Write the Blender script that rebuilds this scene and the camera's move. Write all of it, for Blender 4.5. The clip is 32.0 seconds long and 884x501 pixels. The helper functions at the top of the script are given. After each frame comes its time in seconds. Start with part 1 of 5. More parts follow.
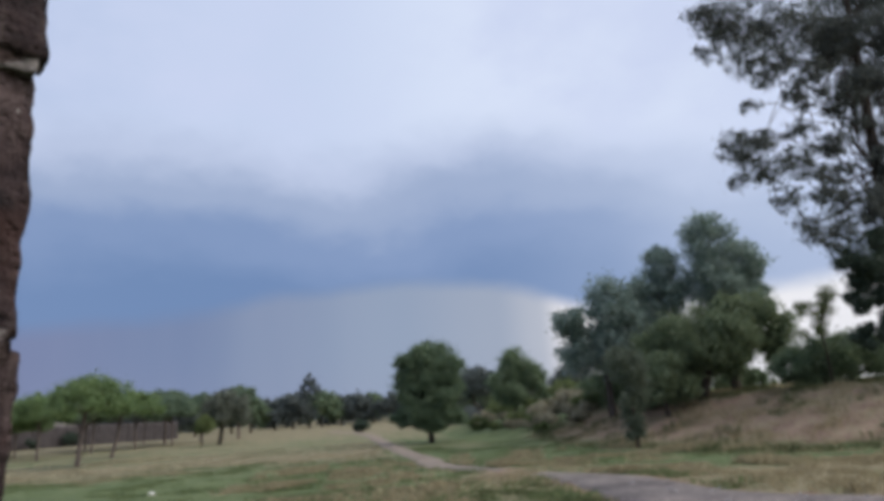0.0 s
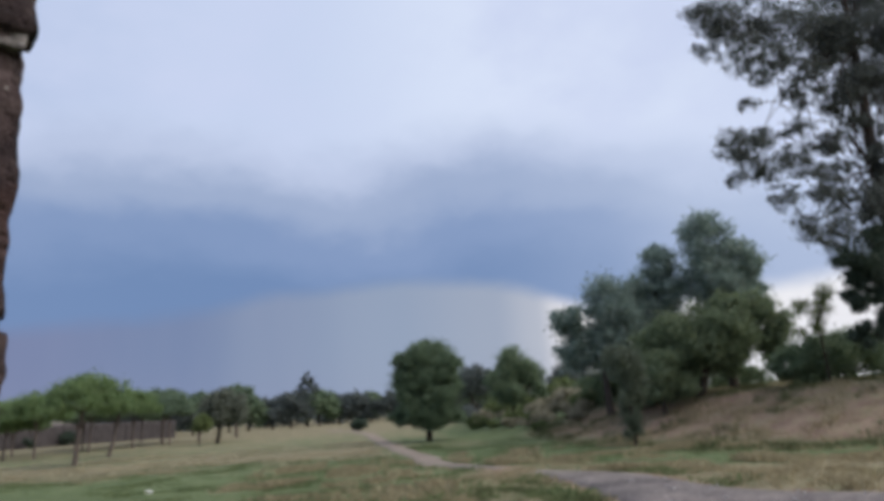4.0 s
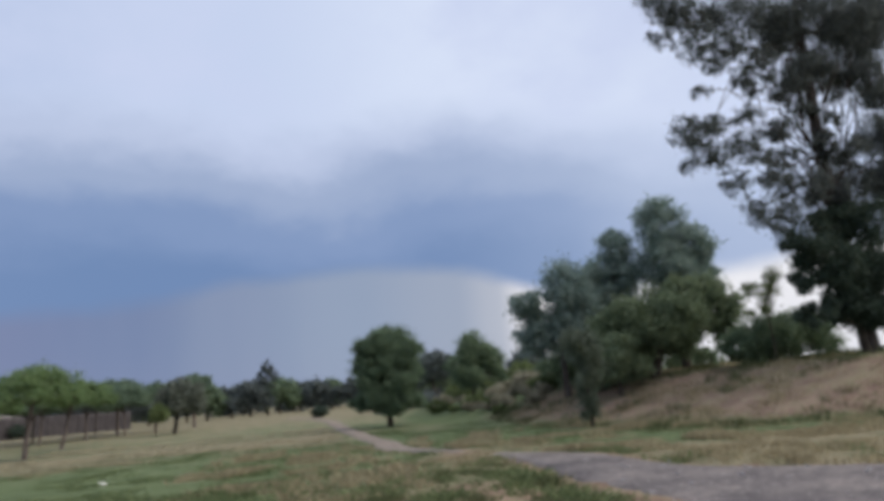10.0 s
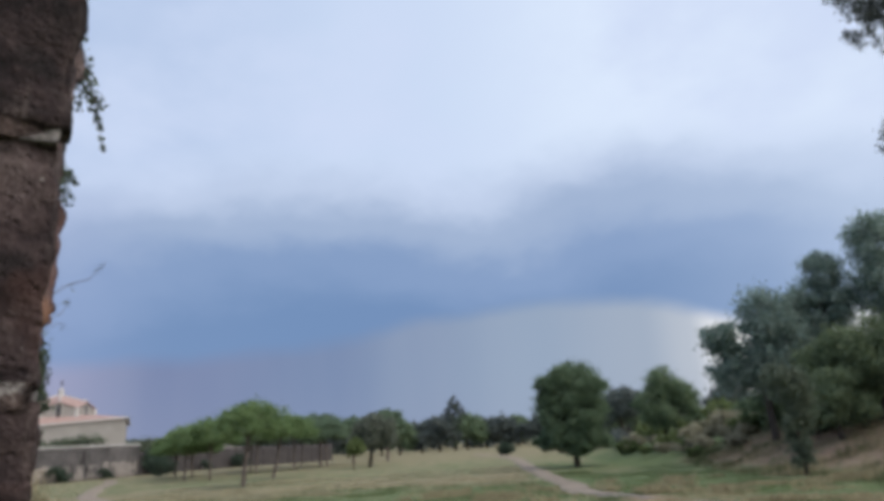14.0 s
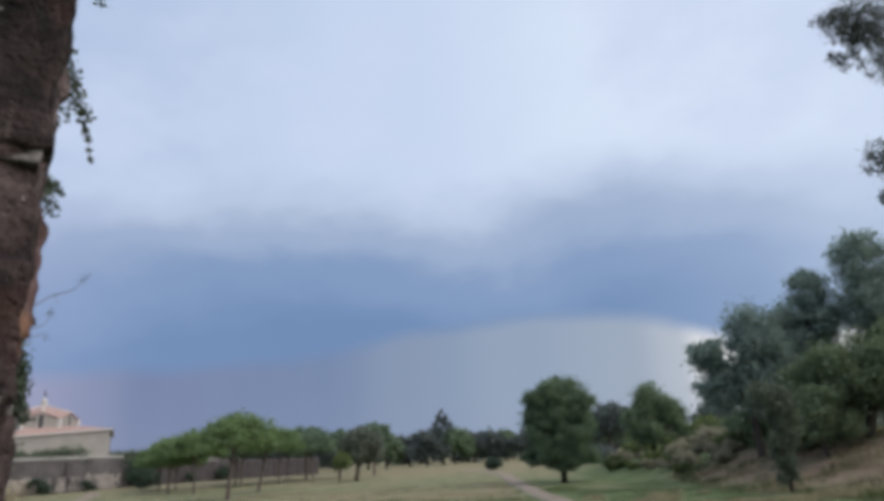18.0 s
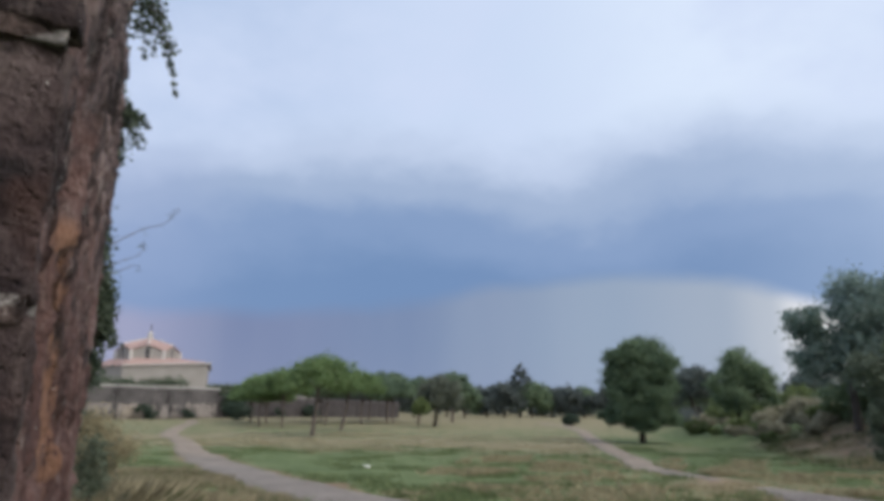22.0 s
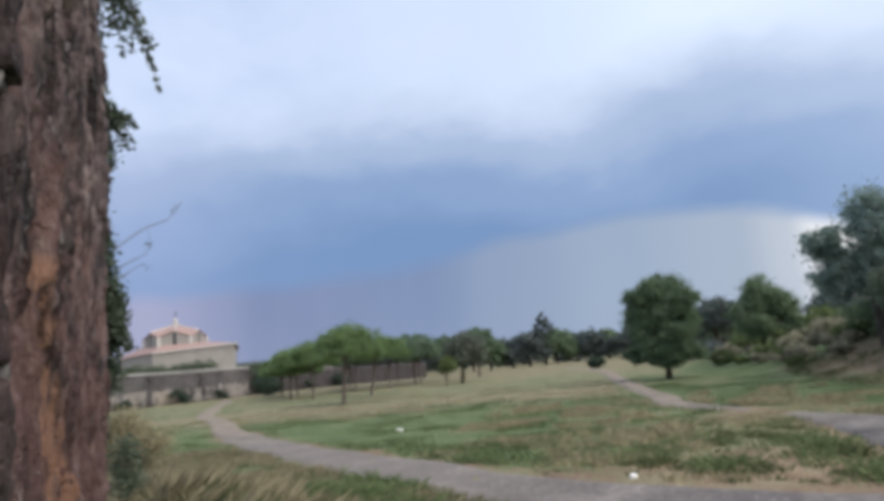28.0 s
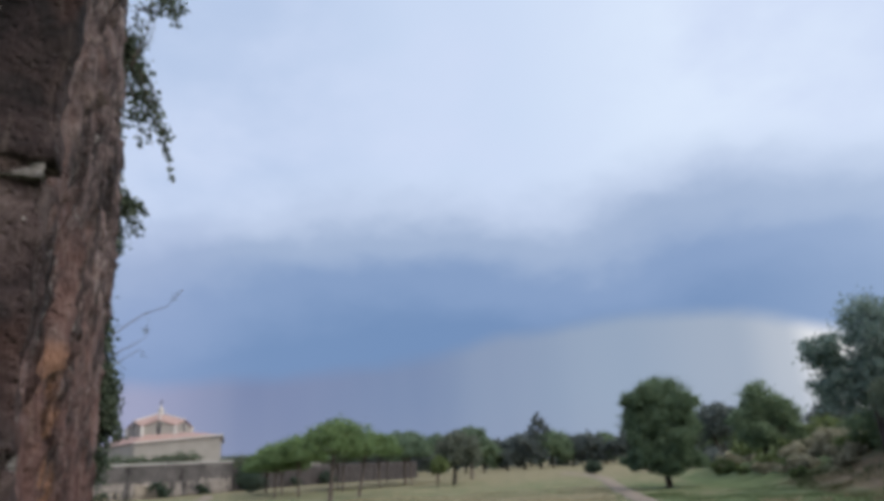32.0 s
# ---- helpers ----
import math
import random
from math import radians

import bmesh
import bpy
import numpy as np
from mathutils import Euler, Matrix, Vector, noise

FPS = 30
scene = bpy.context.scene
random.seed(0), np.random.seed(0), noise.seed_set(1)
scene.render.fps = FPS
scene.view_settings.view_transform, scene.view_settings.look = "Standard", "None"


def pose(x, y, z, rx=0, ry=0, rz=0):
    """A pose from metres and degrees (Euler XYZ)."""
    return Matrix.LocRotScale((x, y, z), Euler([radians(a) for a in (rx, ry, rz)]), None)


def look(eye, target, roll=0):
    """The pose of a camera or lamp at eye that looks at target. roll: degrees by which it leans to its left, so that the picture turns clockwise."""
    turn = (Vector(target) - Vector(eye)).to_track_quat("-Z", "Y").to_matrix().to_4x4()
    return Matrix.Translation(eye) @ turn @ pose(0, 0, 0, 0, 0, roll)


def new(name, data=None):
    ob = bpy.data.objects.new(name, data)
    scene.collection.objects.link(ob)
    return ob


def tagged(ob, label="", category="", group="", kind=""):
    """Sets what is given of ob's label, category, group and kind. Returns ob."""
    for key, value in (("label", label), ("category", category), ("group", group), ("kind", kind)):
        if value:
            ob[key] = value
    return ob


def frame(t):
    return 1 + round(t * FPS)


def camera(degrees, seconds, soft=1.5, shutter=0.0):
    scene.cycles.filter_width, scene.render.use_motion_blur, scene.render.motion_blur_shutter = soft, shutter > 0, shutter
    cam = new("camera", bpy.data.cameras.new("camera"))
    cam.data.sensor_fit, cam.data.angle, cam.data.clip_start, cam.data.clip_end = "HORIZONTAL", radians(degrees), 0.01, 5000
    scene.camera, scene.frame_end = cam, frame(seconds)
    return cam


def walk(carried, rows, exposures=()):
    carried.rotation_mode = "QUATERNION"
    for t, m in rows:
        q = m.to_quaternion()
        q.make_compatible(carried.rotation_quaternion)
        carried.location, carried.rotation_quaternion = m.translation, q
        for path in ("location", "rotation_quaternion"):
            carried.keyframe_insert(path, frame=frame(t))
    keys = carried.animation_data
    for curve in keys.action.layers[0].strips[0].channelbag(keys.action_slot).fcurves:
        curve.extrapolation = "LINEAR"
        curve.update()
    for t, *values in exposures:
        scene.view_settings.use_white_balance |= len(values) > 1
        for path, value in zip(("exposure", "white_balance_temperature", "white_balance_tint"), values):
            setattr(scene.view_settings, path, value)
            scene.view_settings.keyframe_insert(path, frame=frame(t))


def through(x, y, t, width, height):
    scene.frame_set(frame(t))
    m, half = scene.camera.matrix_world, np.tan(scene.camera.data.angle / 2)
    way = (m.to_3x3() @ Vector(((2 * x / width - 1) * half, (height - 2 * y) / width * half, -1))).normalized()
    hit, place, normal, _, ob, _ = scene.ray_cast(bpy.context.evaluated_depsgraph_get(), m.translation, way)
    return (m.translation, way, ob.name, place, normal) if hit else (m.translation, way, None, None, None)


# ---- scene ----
cam = camera(67.3, 32.0, soft=4.9)
PATH = [
    (0, (-0.1399, 0.4671, 1.6008), (0.1563, 2.3887, 2.0696), -3.51),
    (0.5, (-0.1496, 0.4409, 1.5965), (0.0842, 2.3657, 2.0868), -3.59),
    (1, (-0.1248, 0.4675, 1.6004), (0.181, 2.3849, 2.0804), -2.83),
    (1.5, (-0.1102, 0.4844, 1.6175), (0.2157, 2.3856, 2.1463), -3.03),
    (2, (-0.12, 0.4904, 1.6192), (0.1801, 2.402, 2.1249), -2.98),
    (2.5, (-0.1239, 0.4959, 1.6092), (0.2166, 2.405, 2.0984), -3.18),
    (4.5, (-0.1574, 0.5023, 1.5702), (0.1012, 2.4307, 2.0334), -3.89),
    (5, (-0.2108, 0.4717, 1.5744), (-0.0524, 2.4043, 2.0646), -2.9),
    (5.5, (-0.2629, 0.4689, 1.569), (-0.1605, 2.4087, 2.0449), -1.95),
    (6, (-0.2636, 0.4622, 1.5665), (-0.1715, 2.4056, 2.0299), -2),
    (6.5, (-0.259, 0.4805, 1.5638), (-0.1248, 2.4222, 2.024), -1.88),
    (7, (-0.2342, 0.4673, 1.5549), (-0.0865, 2.4112, 2.0013), -2.42),
    (7.5, (-0.2394, 0.4747, 1.5666), (-0.0738, 2.4088, 2.048), -2.25),
    (8, (-0.1992, 0.5171, 1.5729), (0.048, 2.448, 2.0317), -1.95),
    (8.5, (-0.1695, 0.5007, 1.5608), (0.0851, 2.4362, 1.9955), -2.8),
    (9, (-0.1568, 0.4925, 1.5563), (0.104, 2.4282, 1.9868), -2.97),
    (9.5, (-0.1511, 0.5096, 1.5685), (0.158, 2.4416, 1.9827), -3.28),
    (10, (-0.0813, 0.4895, 1.554), (0.3362, 2.4006, 1.9702), -4.61),
    (10.5, (0.0116, 0.6054, 1.5142), (0.4013, 2.5246, 1.9204), -4.21),
    (11, (-0.032, 0.5137, 1.5042), (0.2886, 2.4532, 1.8721), -4.38),
    (11.5, (-0.033, 0.7021, 1.4947), (0.2576, 2.6517, 1.8337), -5.39),
    (12, (-0.0476, 0.597, 1.4791), (0.2664, 2.5423, 1.8212), -5.75),
    (12.5, (-0.0569, 0.444, 1.5177), (0.189, 2.408, 1.8047), -5.32),
    (13, (0.1353, 0.5067, 1.5653), (0.1397, 2.4806, 1.8869), -1.64),
    (13.5, (0.1622, 0.5123, 1.5953), (0.0584, 2.4466, 2.0928), -3.85),
    (14, (0.1439, 0.5073, 1.6289), (0.0349, 2.4259, 2.183), -3.53),
    (14.5, (0.1655, 0.5104, 1.6147), (0.1287, 2.4368, 2.1513), -3.26),
    (16.5, (0.1697, 0.4704, 1.6077), (0.0706, 2.3956, 2.1402), -2.36),
    (17, (0.1775, 0.4718, 1.6156), (0.1165, 2.3991, 2.1466), -2.13),
    (17.5, (0.1879, 0.4492, 1.6194), (0.1226, 2.3621, 2.1994), -2.41),
    (18, (0.1933, 0.4558, 1.6298), (0.1168, 2.3651, 2.2202), -3.09),
    (18.5, (0.2053, 0.4509, 1.636), (0.1244, 2.3515, 2.2535), -2.89),
    (19, (0.2013, 0.4306, 1.6407), (0.1046, 2.3253, 2.2737), -3.3),
    (19.5, (0.2083, 0.4218, 1.6345), (0.1003, 2.319, 2.2584), -3.59),
    (20, (0.2132, 0.4375, 1.6306), (0.0824, 2.3298, 2.2647), -2.66),
    (20.5, (0.2374, 0.4868, 1.6155), (0.0717, 2.3797, 2.2395), -3.17),
    (21, (0.2063, 0.6199, 1.6274), (0.1375, 2.5447, 2.1664), -2.34),
    (21.5, (0.1175, 0.6831, 1.5748), (-0.087, 2.6259, 2.0037), -1.03),
    (22, (0.2127, 0.696, 1.5996), (-0.1204, 2.6134, 2.0604), 0.8),
    (22.5, (0.2713, 0.7048, 1.6589), (0.0555, 2.6164, 2.206), -2.67),
    (23, (0.3403, 0.6946, 1.6513), (0.0846, 2.5962, 2.2157), -3.38),
    (23.5, (0.3386, 0.67, 1.6434), (0.029, 2.5774, 2.1594), -5.13),
    (24, (0.3485, 0.6659, 1.6433), (0.0297, 2.5723, 2.1572), -4.51),
    (24.5, (0.3466, 0.6677, 1.6475), (0.0053, 2.5719, 2.155), -4.39),
    (25, (0.356, 0.6799, 1.7126), (0.0174, 2.5966, 2.1728), -5.03),
    (25.5, (0.3061, 0.7313, 1.737), (0.0047, 2.674, 2.1047), -4.49),
    (26, (0.2828, 0.7127, 1.7395), (-0.1097, 2.6396, 2.1042), -3.81),
    (26.5, (0.2828, 0.7153, 1.7303), (-0.0713, 2.6555, 2.0622), -5.25),
    (28.5, (0.2508, 0.7669, 1.7038), (-0.1324, 2.6987, 2.0521), -4.91),
    (29, (0.2357, 0.7718, 1.7408), (-0.0591, 2.6679, 2.3049), -4.86),
    (29.5, (0.2518, 0.7465, 1.7311), (0.0544, 2.6414, 2.3396), -3.16),
    (30, (0.2594, 0.7185, 1.7212), (0.0145, 2.6116, 2.3179), -3.75),
    (30.5, (0.2333, 0.7407, 1.7249), (-0.043, 2.6374, 2.296), -3.66),
    (31, (0.2395, 0.7285, 1.7189), (-0.0599, 2.6241, 2.2823), -3.91),
    (31.5, (0.2192, 0.7287, 1.7237), (-0.1384, 2.6023, 2.3252), -3.46),
    (32, (0.2221, 0.732, 1.7194), (-0.115, 2.6056, 2.3325), -3.31),
]
walk(cam, [(t, look(eye, target, roll)) for t, eye, target, roll in PATH],
     [(0, 0.0, 6500, 14), (9.5, 0.0, 6500, 14), (11.0, -0.04, 6500, 14), (12.5, -0.02, 6500, 14), (13.0, 0.17, 6500, 10), (13.8, 0.1, 6500, 10), (16.5, 0.08, 6500, 10), (18.0, 0.02, 6500, 10), (20.5, 0.0, 6500, 10), (21.0, -0.06, 6500, 10), (21.5, 0.08, 6500, 10), (22.1, 0.1, 6500, 10), (22.7, 0.1, 6500, 10), (24.6, 0.14, 6500, 10), (25.1, 0.12, 6500, 10), (25.7, 0.23, 6500, 10), (28.4, 0.26, 6500, 10), (28.9, 0.2, 6500, 10), (29.4, 0.12, 6500, 10), (32, 0.09, 6500, 10)])


# ---- world: storm overcast with weak sun ----
def lin(r, g, b):
    """sRGB 0-255 to linear."""
    out = []
    for c in (r, g, b):
        c = c / 255
        out.append(c / 12.92 if c <= 0.04045 else ((c + 0.055) / 1.055) ** 2.4)
    return (*out, 1.0)


class Net:
    """Small wrapper to wire shader nodes."""

    def __init__(self, tree):
        self.tree, self.nodes = tree, tree.nodes
        self.nodes.clear()

    def add(self, kind, props=None, **sockets):
        node = self.nodes.new(kind)
        for key, value in (props or {}).items():
            setattr(node, key, value)
        for key, value in sockets.items():
            self.set(node.inputs[key.replace("_", " ")], value)
        return node

    def set(self, socket, value):
        if isinstance(value, bpy.types.NodeSocket):
            self.tree.links.new(value, socket)
        elif isinstance(value, bpy.types.Node):
            self.tree.links.new(value.outputs[0], socket)
        else:
            socket.default_value = value

    def math(self, op, a, b=0.0, c=0.0):
        node = self.nodes.new("ShaderNodeMath")
        node.operation = op
        for socket, value in zip(node.inputs, (a, b, c)):
            self.set(socket, value)
        return node.outputs[0]

    def ramp(self, fac, stops, mode="LINEAR"):
        node = self.nodes.new("ShaderNodeValToRGB")
        node.color_ramp.interpolation = mode
        el = node.color_ramp.elements
        while len(el) < len(stops):
            el.new(0.5)
        for e, (p, c) in zip(el, stops):
            e.position = p
            e.color = c if not isinstance(c, (int, float)) else (c, c, c, 1)
        self.set(node.inputs["Fac"], fac)
        return node.outputs["Color"]

    def mix(self, fac, a, b, blend="MIX"):
        node = self.nodes.new("ShaderNodeMix")
        node.data_type, node.blend_type = "RGBA", blend
        self.set(node.inputs[0], fac)
        self.set(node.inputs[6], a)
        self.set(node.inputs[7], b)
        return node.outputs[2]

    def smooth(self, x, lo, hi):
        node = self.nodes.new("ShaderNodeMapRange")
        node.interpolation_type = "SMOOTHSTEP"
        for key, value in (("Value", x), ("From Min", lo), ("From Max", hi)):
            self.set(node.inputs[key], value)
        return node.outputs[0]

    def noise(self, vector, scale, detail=4.0, rough=0.55, distortion=0.0):
        node = self.add("ShaderNodeTexNoise", None, Vector=vector, Scale=scale, Detail=detail, Roughness=rough, Distortion=distortion)
        return node.outputs["Fac"]


SUN_ELEVATION, SUN_AZIMUTH = 45.0, 114.0

world = bpy.data.worlds.new("storm_sky")
scene.world = world
world.use_nodes = True
net = Net(world.node_tree)
coord = net.add("ShaderNodeTexCoord").outputs["Generated"]
xyz = net.add("ShaderNodeSeparateXYZ", None, Vector=coord)
az = net.math("MULTIPLY", net.math("ARCTAN2", xyz.outputs[0], xyz.outputs[1]), 57.29578)
elev = net.math("MULTIPLY", net.math("ARCSINE", xyz.outputs[2]), 57.29578)
stretch = net.add("ShaderNodeMapping", None, Vector=coord, Scale=(1.0, 1.0, 1.7)).outputs[0]
puff = net.math("SUBTRACT", net.noise(stretch, 3.2, 5.0, 0.5), 0.5)
wisp = net.math("SUBTRACT", net.noise(stretch, 8.0, 6.0, 0.55), 0.5)
warped = net.math("ADD", elev, net.math("ADD", net.math("MULTIPLY", puff, 6.5), net.math("MULTIPLY", wisp, 4.6)))
at_az = net.math("MULTIPLY_ADD", az, 1 / 120, 0.5)


def az_stops(*pairs):
    return [((a + 60) / 120, v) for a, v in pairs]


# height of the cloud bank's upper and lower edge over the azimuth, in units of 40 degrees
top_edge = net.ramp(at_az, az_stops((-60, .36), (-34, .47), (-22, .53), (-9, .54), (-1, .49), (5, .50), (14, .55), (26, .485), (40, .38), (60, .3)), "B_SPLINE")
top_edge = net.math("MULTIPLY", top_edge, 40.0)
low_edge = net.ramp(at_az, az_stops((-60, .16), (-24, .20), (-11, .235), (-6, .262), (2, .285), (11, .285), (17, .245), (22, .19), (30, .2), (40, .22), (60, .22)), "B_SPLINE")
low_edge = net.math("MULTIPLY", low_edge, 40.0)
depth = net.math("DIVIDE", net.math("SUBTRACT", top_edge, warped), 9.5)
strength_az = net.ramp(at_az, az_stops((-60, 0.35), (-36, 0.55), (-25, 0.95), (-14, 1.0), (10, 0.92), (22, 0.75), (32, 0.4), (60, 0.2)), "EASE")
light_cloud = net.ramp(at_az, az_stops((-60, lin(174, 190, 224)), (-30, lin(181, 197, 230)), (-8, lin(198, 212, 241)), (18, lin(219, 230, 252)), (50, lin(210, 222, 246))), "EASE")
light_cloud = net.mix(net.smooth(net.math("ADD", puff, net.math("MULTIPLY", wisp, 0.5)), -0.25, 0.3), light_cloud, lin(203, 214, 243))
bank = net.ramp(net.math("MULTIPLY", net.math("ADD", depth, 0.45), 1 / 1.55),
                [(0.0, lin(203, 216, 242)), (0.26, lin(186, 199, 228)), (0.46, lin(158, 175, 208)), (0.7, lin(130, 153, 194)), (1.0, lin(112, 139, 183))], "EASE")
in_bank = net.smooth(depth, -0.45, 0.1)
colour = net.mix(in_bank, light_cloud, bank)
side_tone = net.ramp(at_az, az_stops((-60, lin(172, 182, 216)), (-30, lin(150, 165, 206)), (10, lin(165, 182, 216)), (28, lin(192, 206, 234)), (60, lin(196, 209, 236))), "EASE")
colour = net.mix(net.math("MULTIPLY", in_bank, net.math("SUBTRACT", 1.0, strength_az)), colour, side_tone)
rain = net.ramp(at_az, az_stops((-60, lin(172, 172, 198)), (-36, lin(155, 157, 190)), (-26, lin(118, 130, 168)), (-13, lin(116, 133, 170)), (-7, lin(132, 147, 178)), (4, lin(146, 161, 187)), (13, lin(156, 168, 190)), (16.5, lin(178, 185, 201)), (19.5, lin(236, 234, 239)), (25, lin(240, 240, 246)), (60, lin(240, 241, 248))), "EASE")
streak = net.add("ShaderNodeMapping", None, Vector=coord, Scale=(1.0, 1.0, 0.12)).outputs[0]
shaft = net.noise(streak, 9.0, 3.0, 0.5)
rain = net.mix(net.math("MULTIPLY", net.smooth(shaft, 0.3, 0.75), 0.09), rain, lin(176, 180, 200))
below = net.smooth(net.math("SUBTRACT", low_edge, net.math("ADD", elev, net.math("MULTIPLY", wisp, 1.6))), -0.5, 1.5)
colour = net.mix(below, colour, rain)
haze = net.math("SUBTRACT", 1.0, net.smooth(elev, 0.0, 6.0))
colour = net.mix(net.math("MULTIPLY", haze, 0.15), colour, lin(148, 156, 186))
colour = net.mix(net.smooth(elev, -3.0, -0.5), lin(96, 100, 92), colour)
sky = net.add("ShaderNodeTexSky", {"sky_type": "NISHITA", "sun_disc": False, "sun_elevation": radians(SUN_ELEVATION), "sun_rotation": radians(SUN_AZIMUTH)})
clear = net.mix(1.0, sky.outputs[0], (0.1, 0.1, 0.1, 1), "MULTIPLY")
cover = net.math("MULTIPLY_ADD", net.smooth(elev, 30.0, 80.0), -0.06, 0.98)
colour = net.mix(cover, clear, colour)
colour = net.mix(1.0, colour, (0.99, 1.01, 0.975, 1), "MULTIPLY")
back = net.add("ShaderNodeBackground", None, Color=colour, Strength=1.0)
net.add("ShaderNodeOutputWorld", None, Surface=back)

sun = new("sun", bpy.data.lights.new("sun", "SUN"))
sun.data.energy, sun.data.angle, sun.data.color = 3.1, radians(70), (1.0, 0.91, 0.77)
a, e = radians(SUN_AZIMUTH), radians(SUN_ELEVATION)
sun.matrix_world = look((math.sin(a) * math.cos(e) * 50, math.cos(a) * math.cos(e) * 50, math.sin(e) * 50), (0, 0, 0))


# ---- materials ----
def surface(name, build, rough=0.85, specular=0.3):
    m = bpy.data.materials.new(name)
    m.use_nodes = True
    n = Net(m.node_tree)
    pos = n.add("ShaderNodeNewGeometry").outputs["Position"]
    colour, height, strength = build(n, pos)
    sh = n.add("ShaderNodeBsdfPrincipled", None, Roughness=rough)
    n.set(sh.inputs["Specular IOR Level"], specular)
    n.set(sh.inputs["Base Color"], colour)
    if height is not None:
        b = n.add("ShaderNodeBump", None, Strength=strength[0], Distance=strength[1], Height=height)
        n.set(sh.inputs["Normal"], b)
    n.add("ShaderNodeOutputMaterial", None, Surface=sh)
    return m


def two_tone(dark, light, coarse, fine, bump=(0.4, 0.01)):
    """Colour that varies at two scales, with fine relief."""
    def build(n, pos):
        big, small = n.noise(pos, coarse, 3.0), n.noise(pos, fine, 6.0, 0.65)
        mixed = n.math("ADD", n.math("MULTIPLY", big, 0.55), n.math("MULTIPLY", small, 0.45))
        return n.ramp(mixed, [(0.3, (*dark, 1)), (0.7, (*light, 1))]), small, bump
    return build


def leaves(name, dark, light, through=0.4, rough=0.6):
    m = bpy.data.materials.new(name)
    m.use_nodes = True
    n = Net(m.node_tree)
    geo = n.add("ShaderNodeNewGeometry")
    tone = n.math("ADD", n.math("MULTIPLY", geo.outputs["Random Per Island"], 0.6), n.math("MULTIPLY", n.noise(geo.outputs["Position"], 0.5, 3.0), 0.4))
    colour = n.ramp(tone, [(0.15, (*dark, 1)), (0.85, (*light, 1))])
    sh = n.add("ShaderNodeBsdfPrincipled", None, Roughness=rough)
    n.set(sh.inputs["Base Color"], colour)
    n.set(sh.inputs["Specular IOR Level"], 0.25)
    tr = n.add("ShaderNodeBsdfTranslucent", None, Color=colour)
    mixed = n.add("ShaderNodeMixShader")
    n.set(mixed.inputs[0], through)
    n.set(mixed.inputs[1], sh.outputs[0])
    n.set(mixed.inputs[2], tr.outputs[0])
    n.add("ShaderNodeOutputMaterial", None, Surface=mixed)
    return m


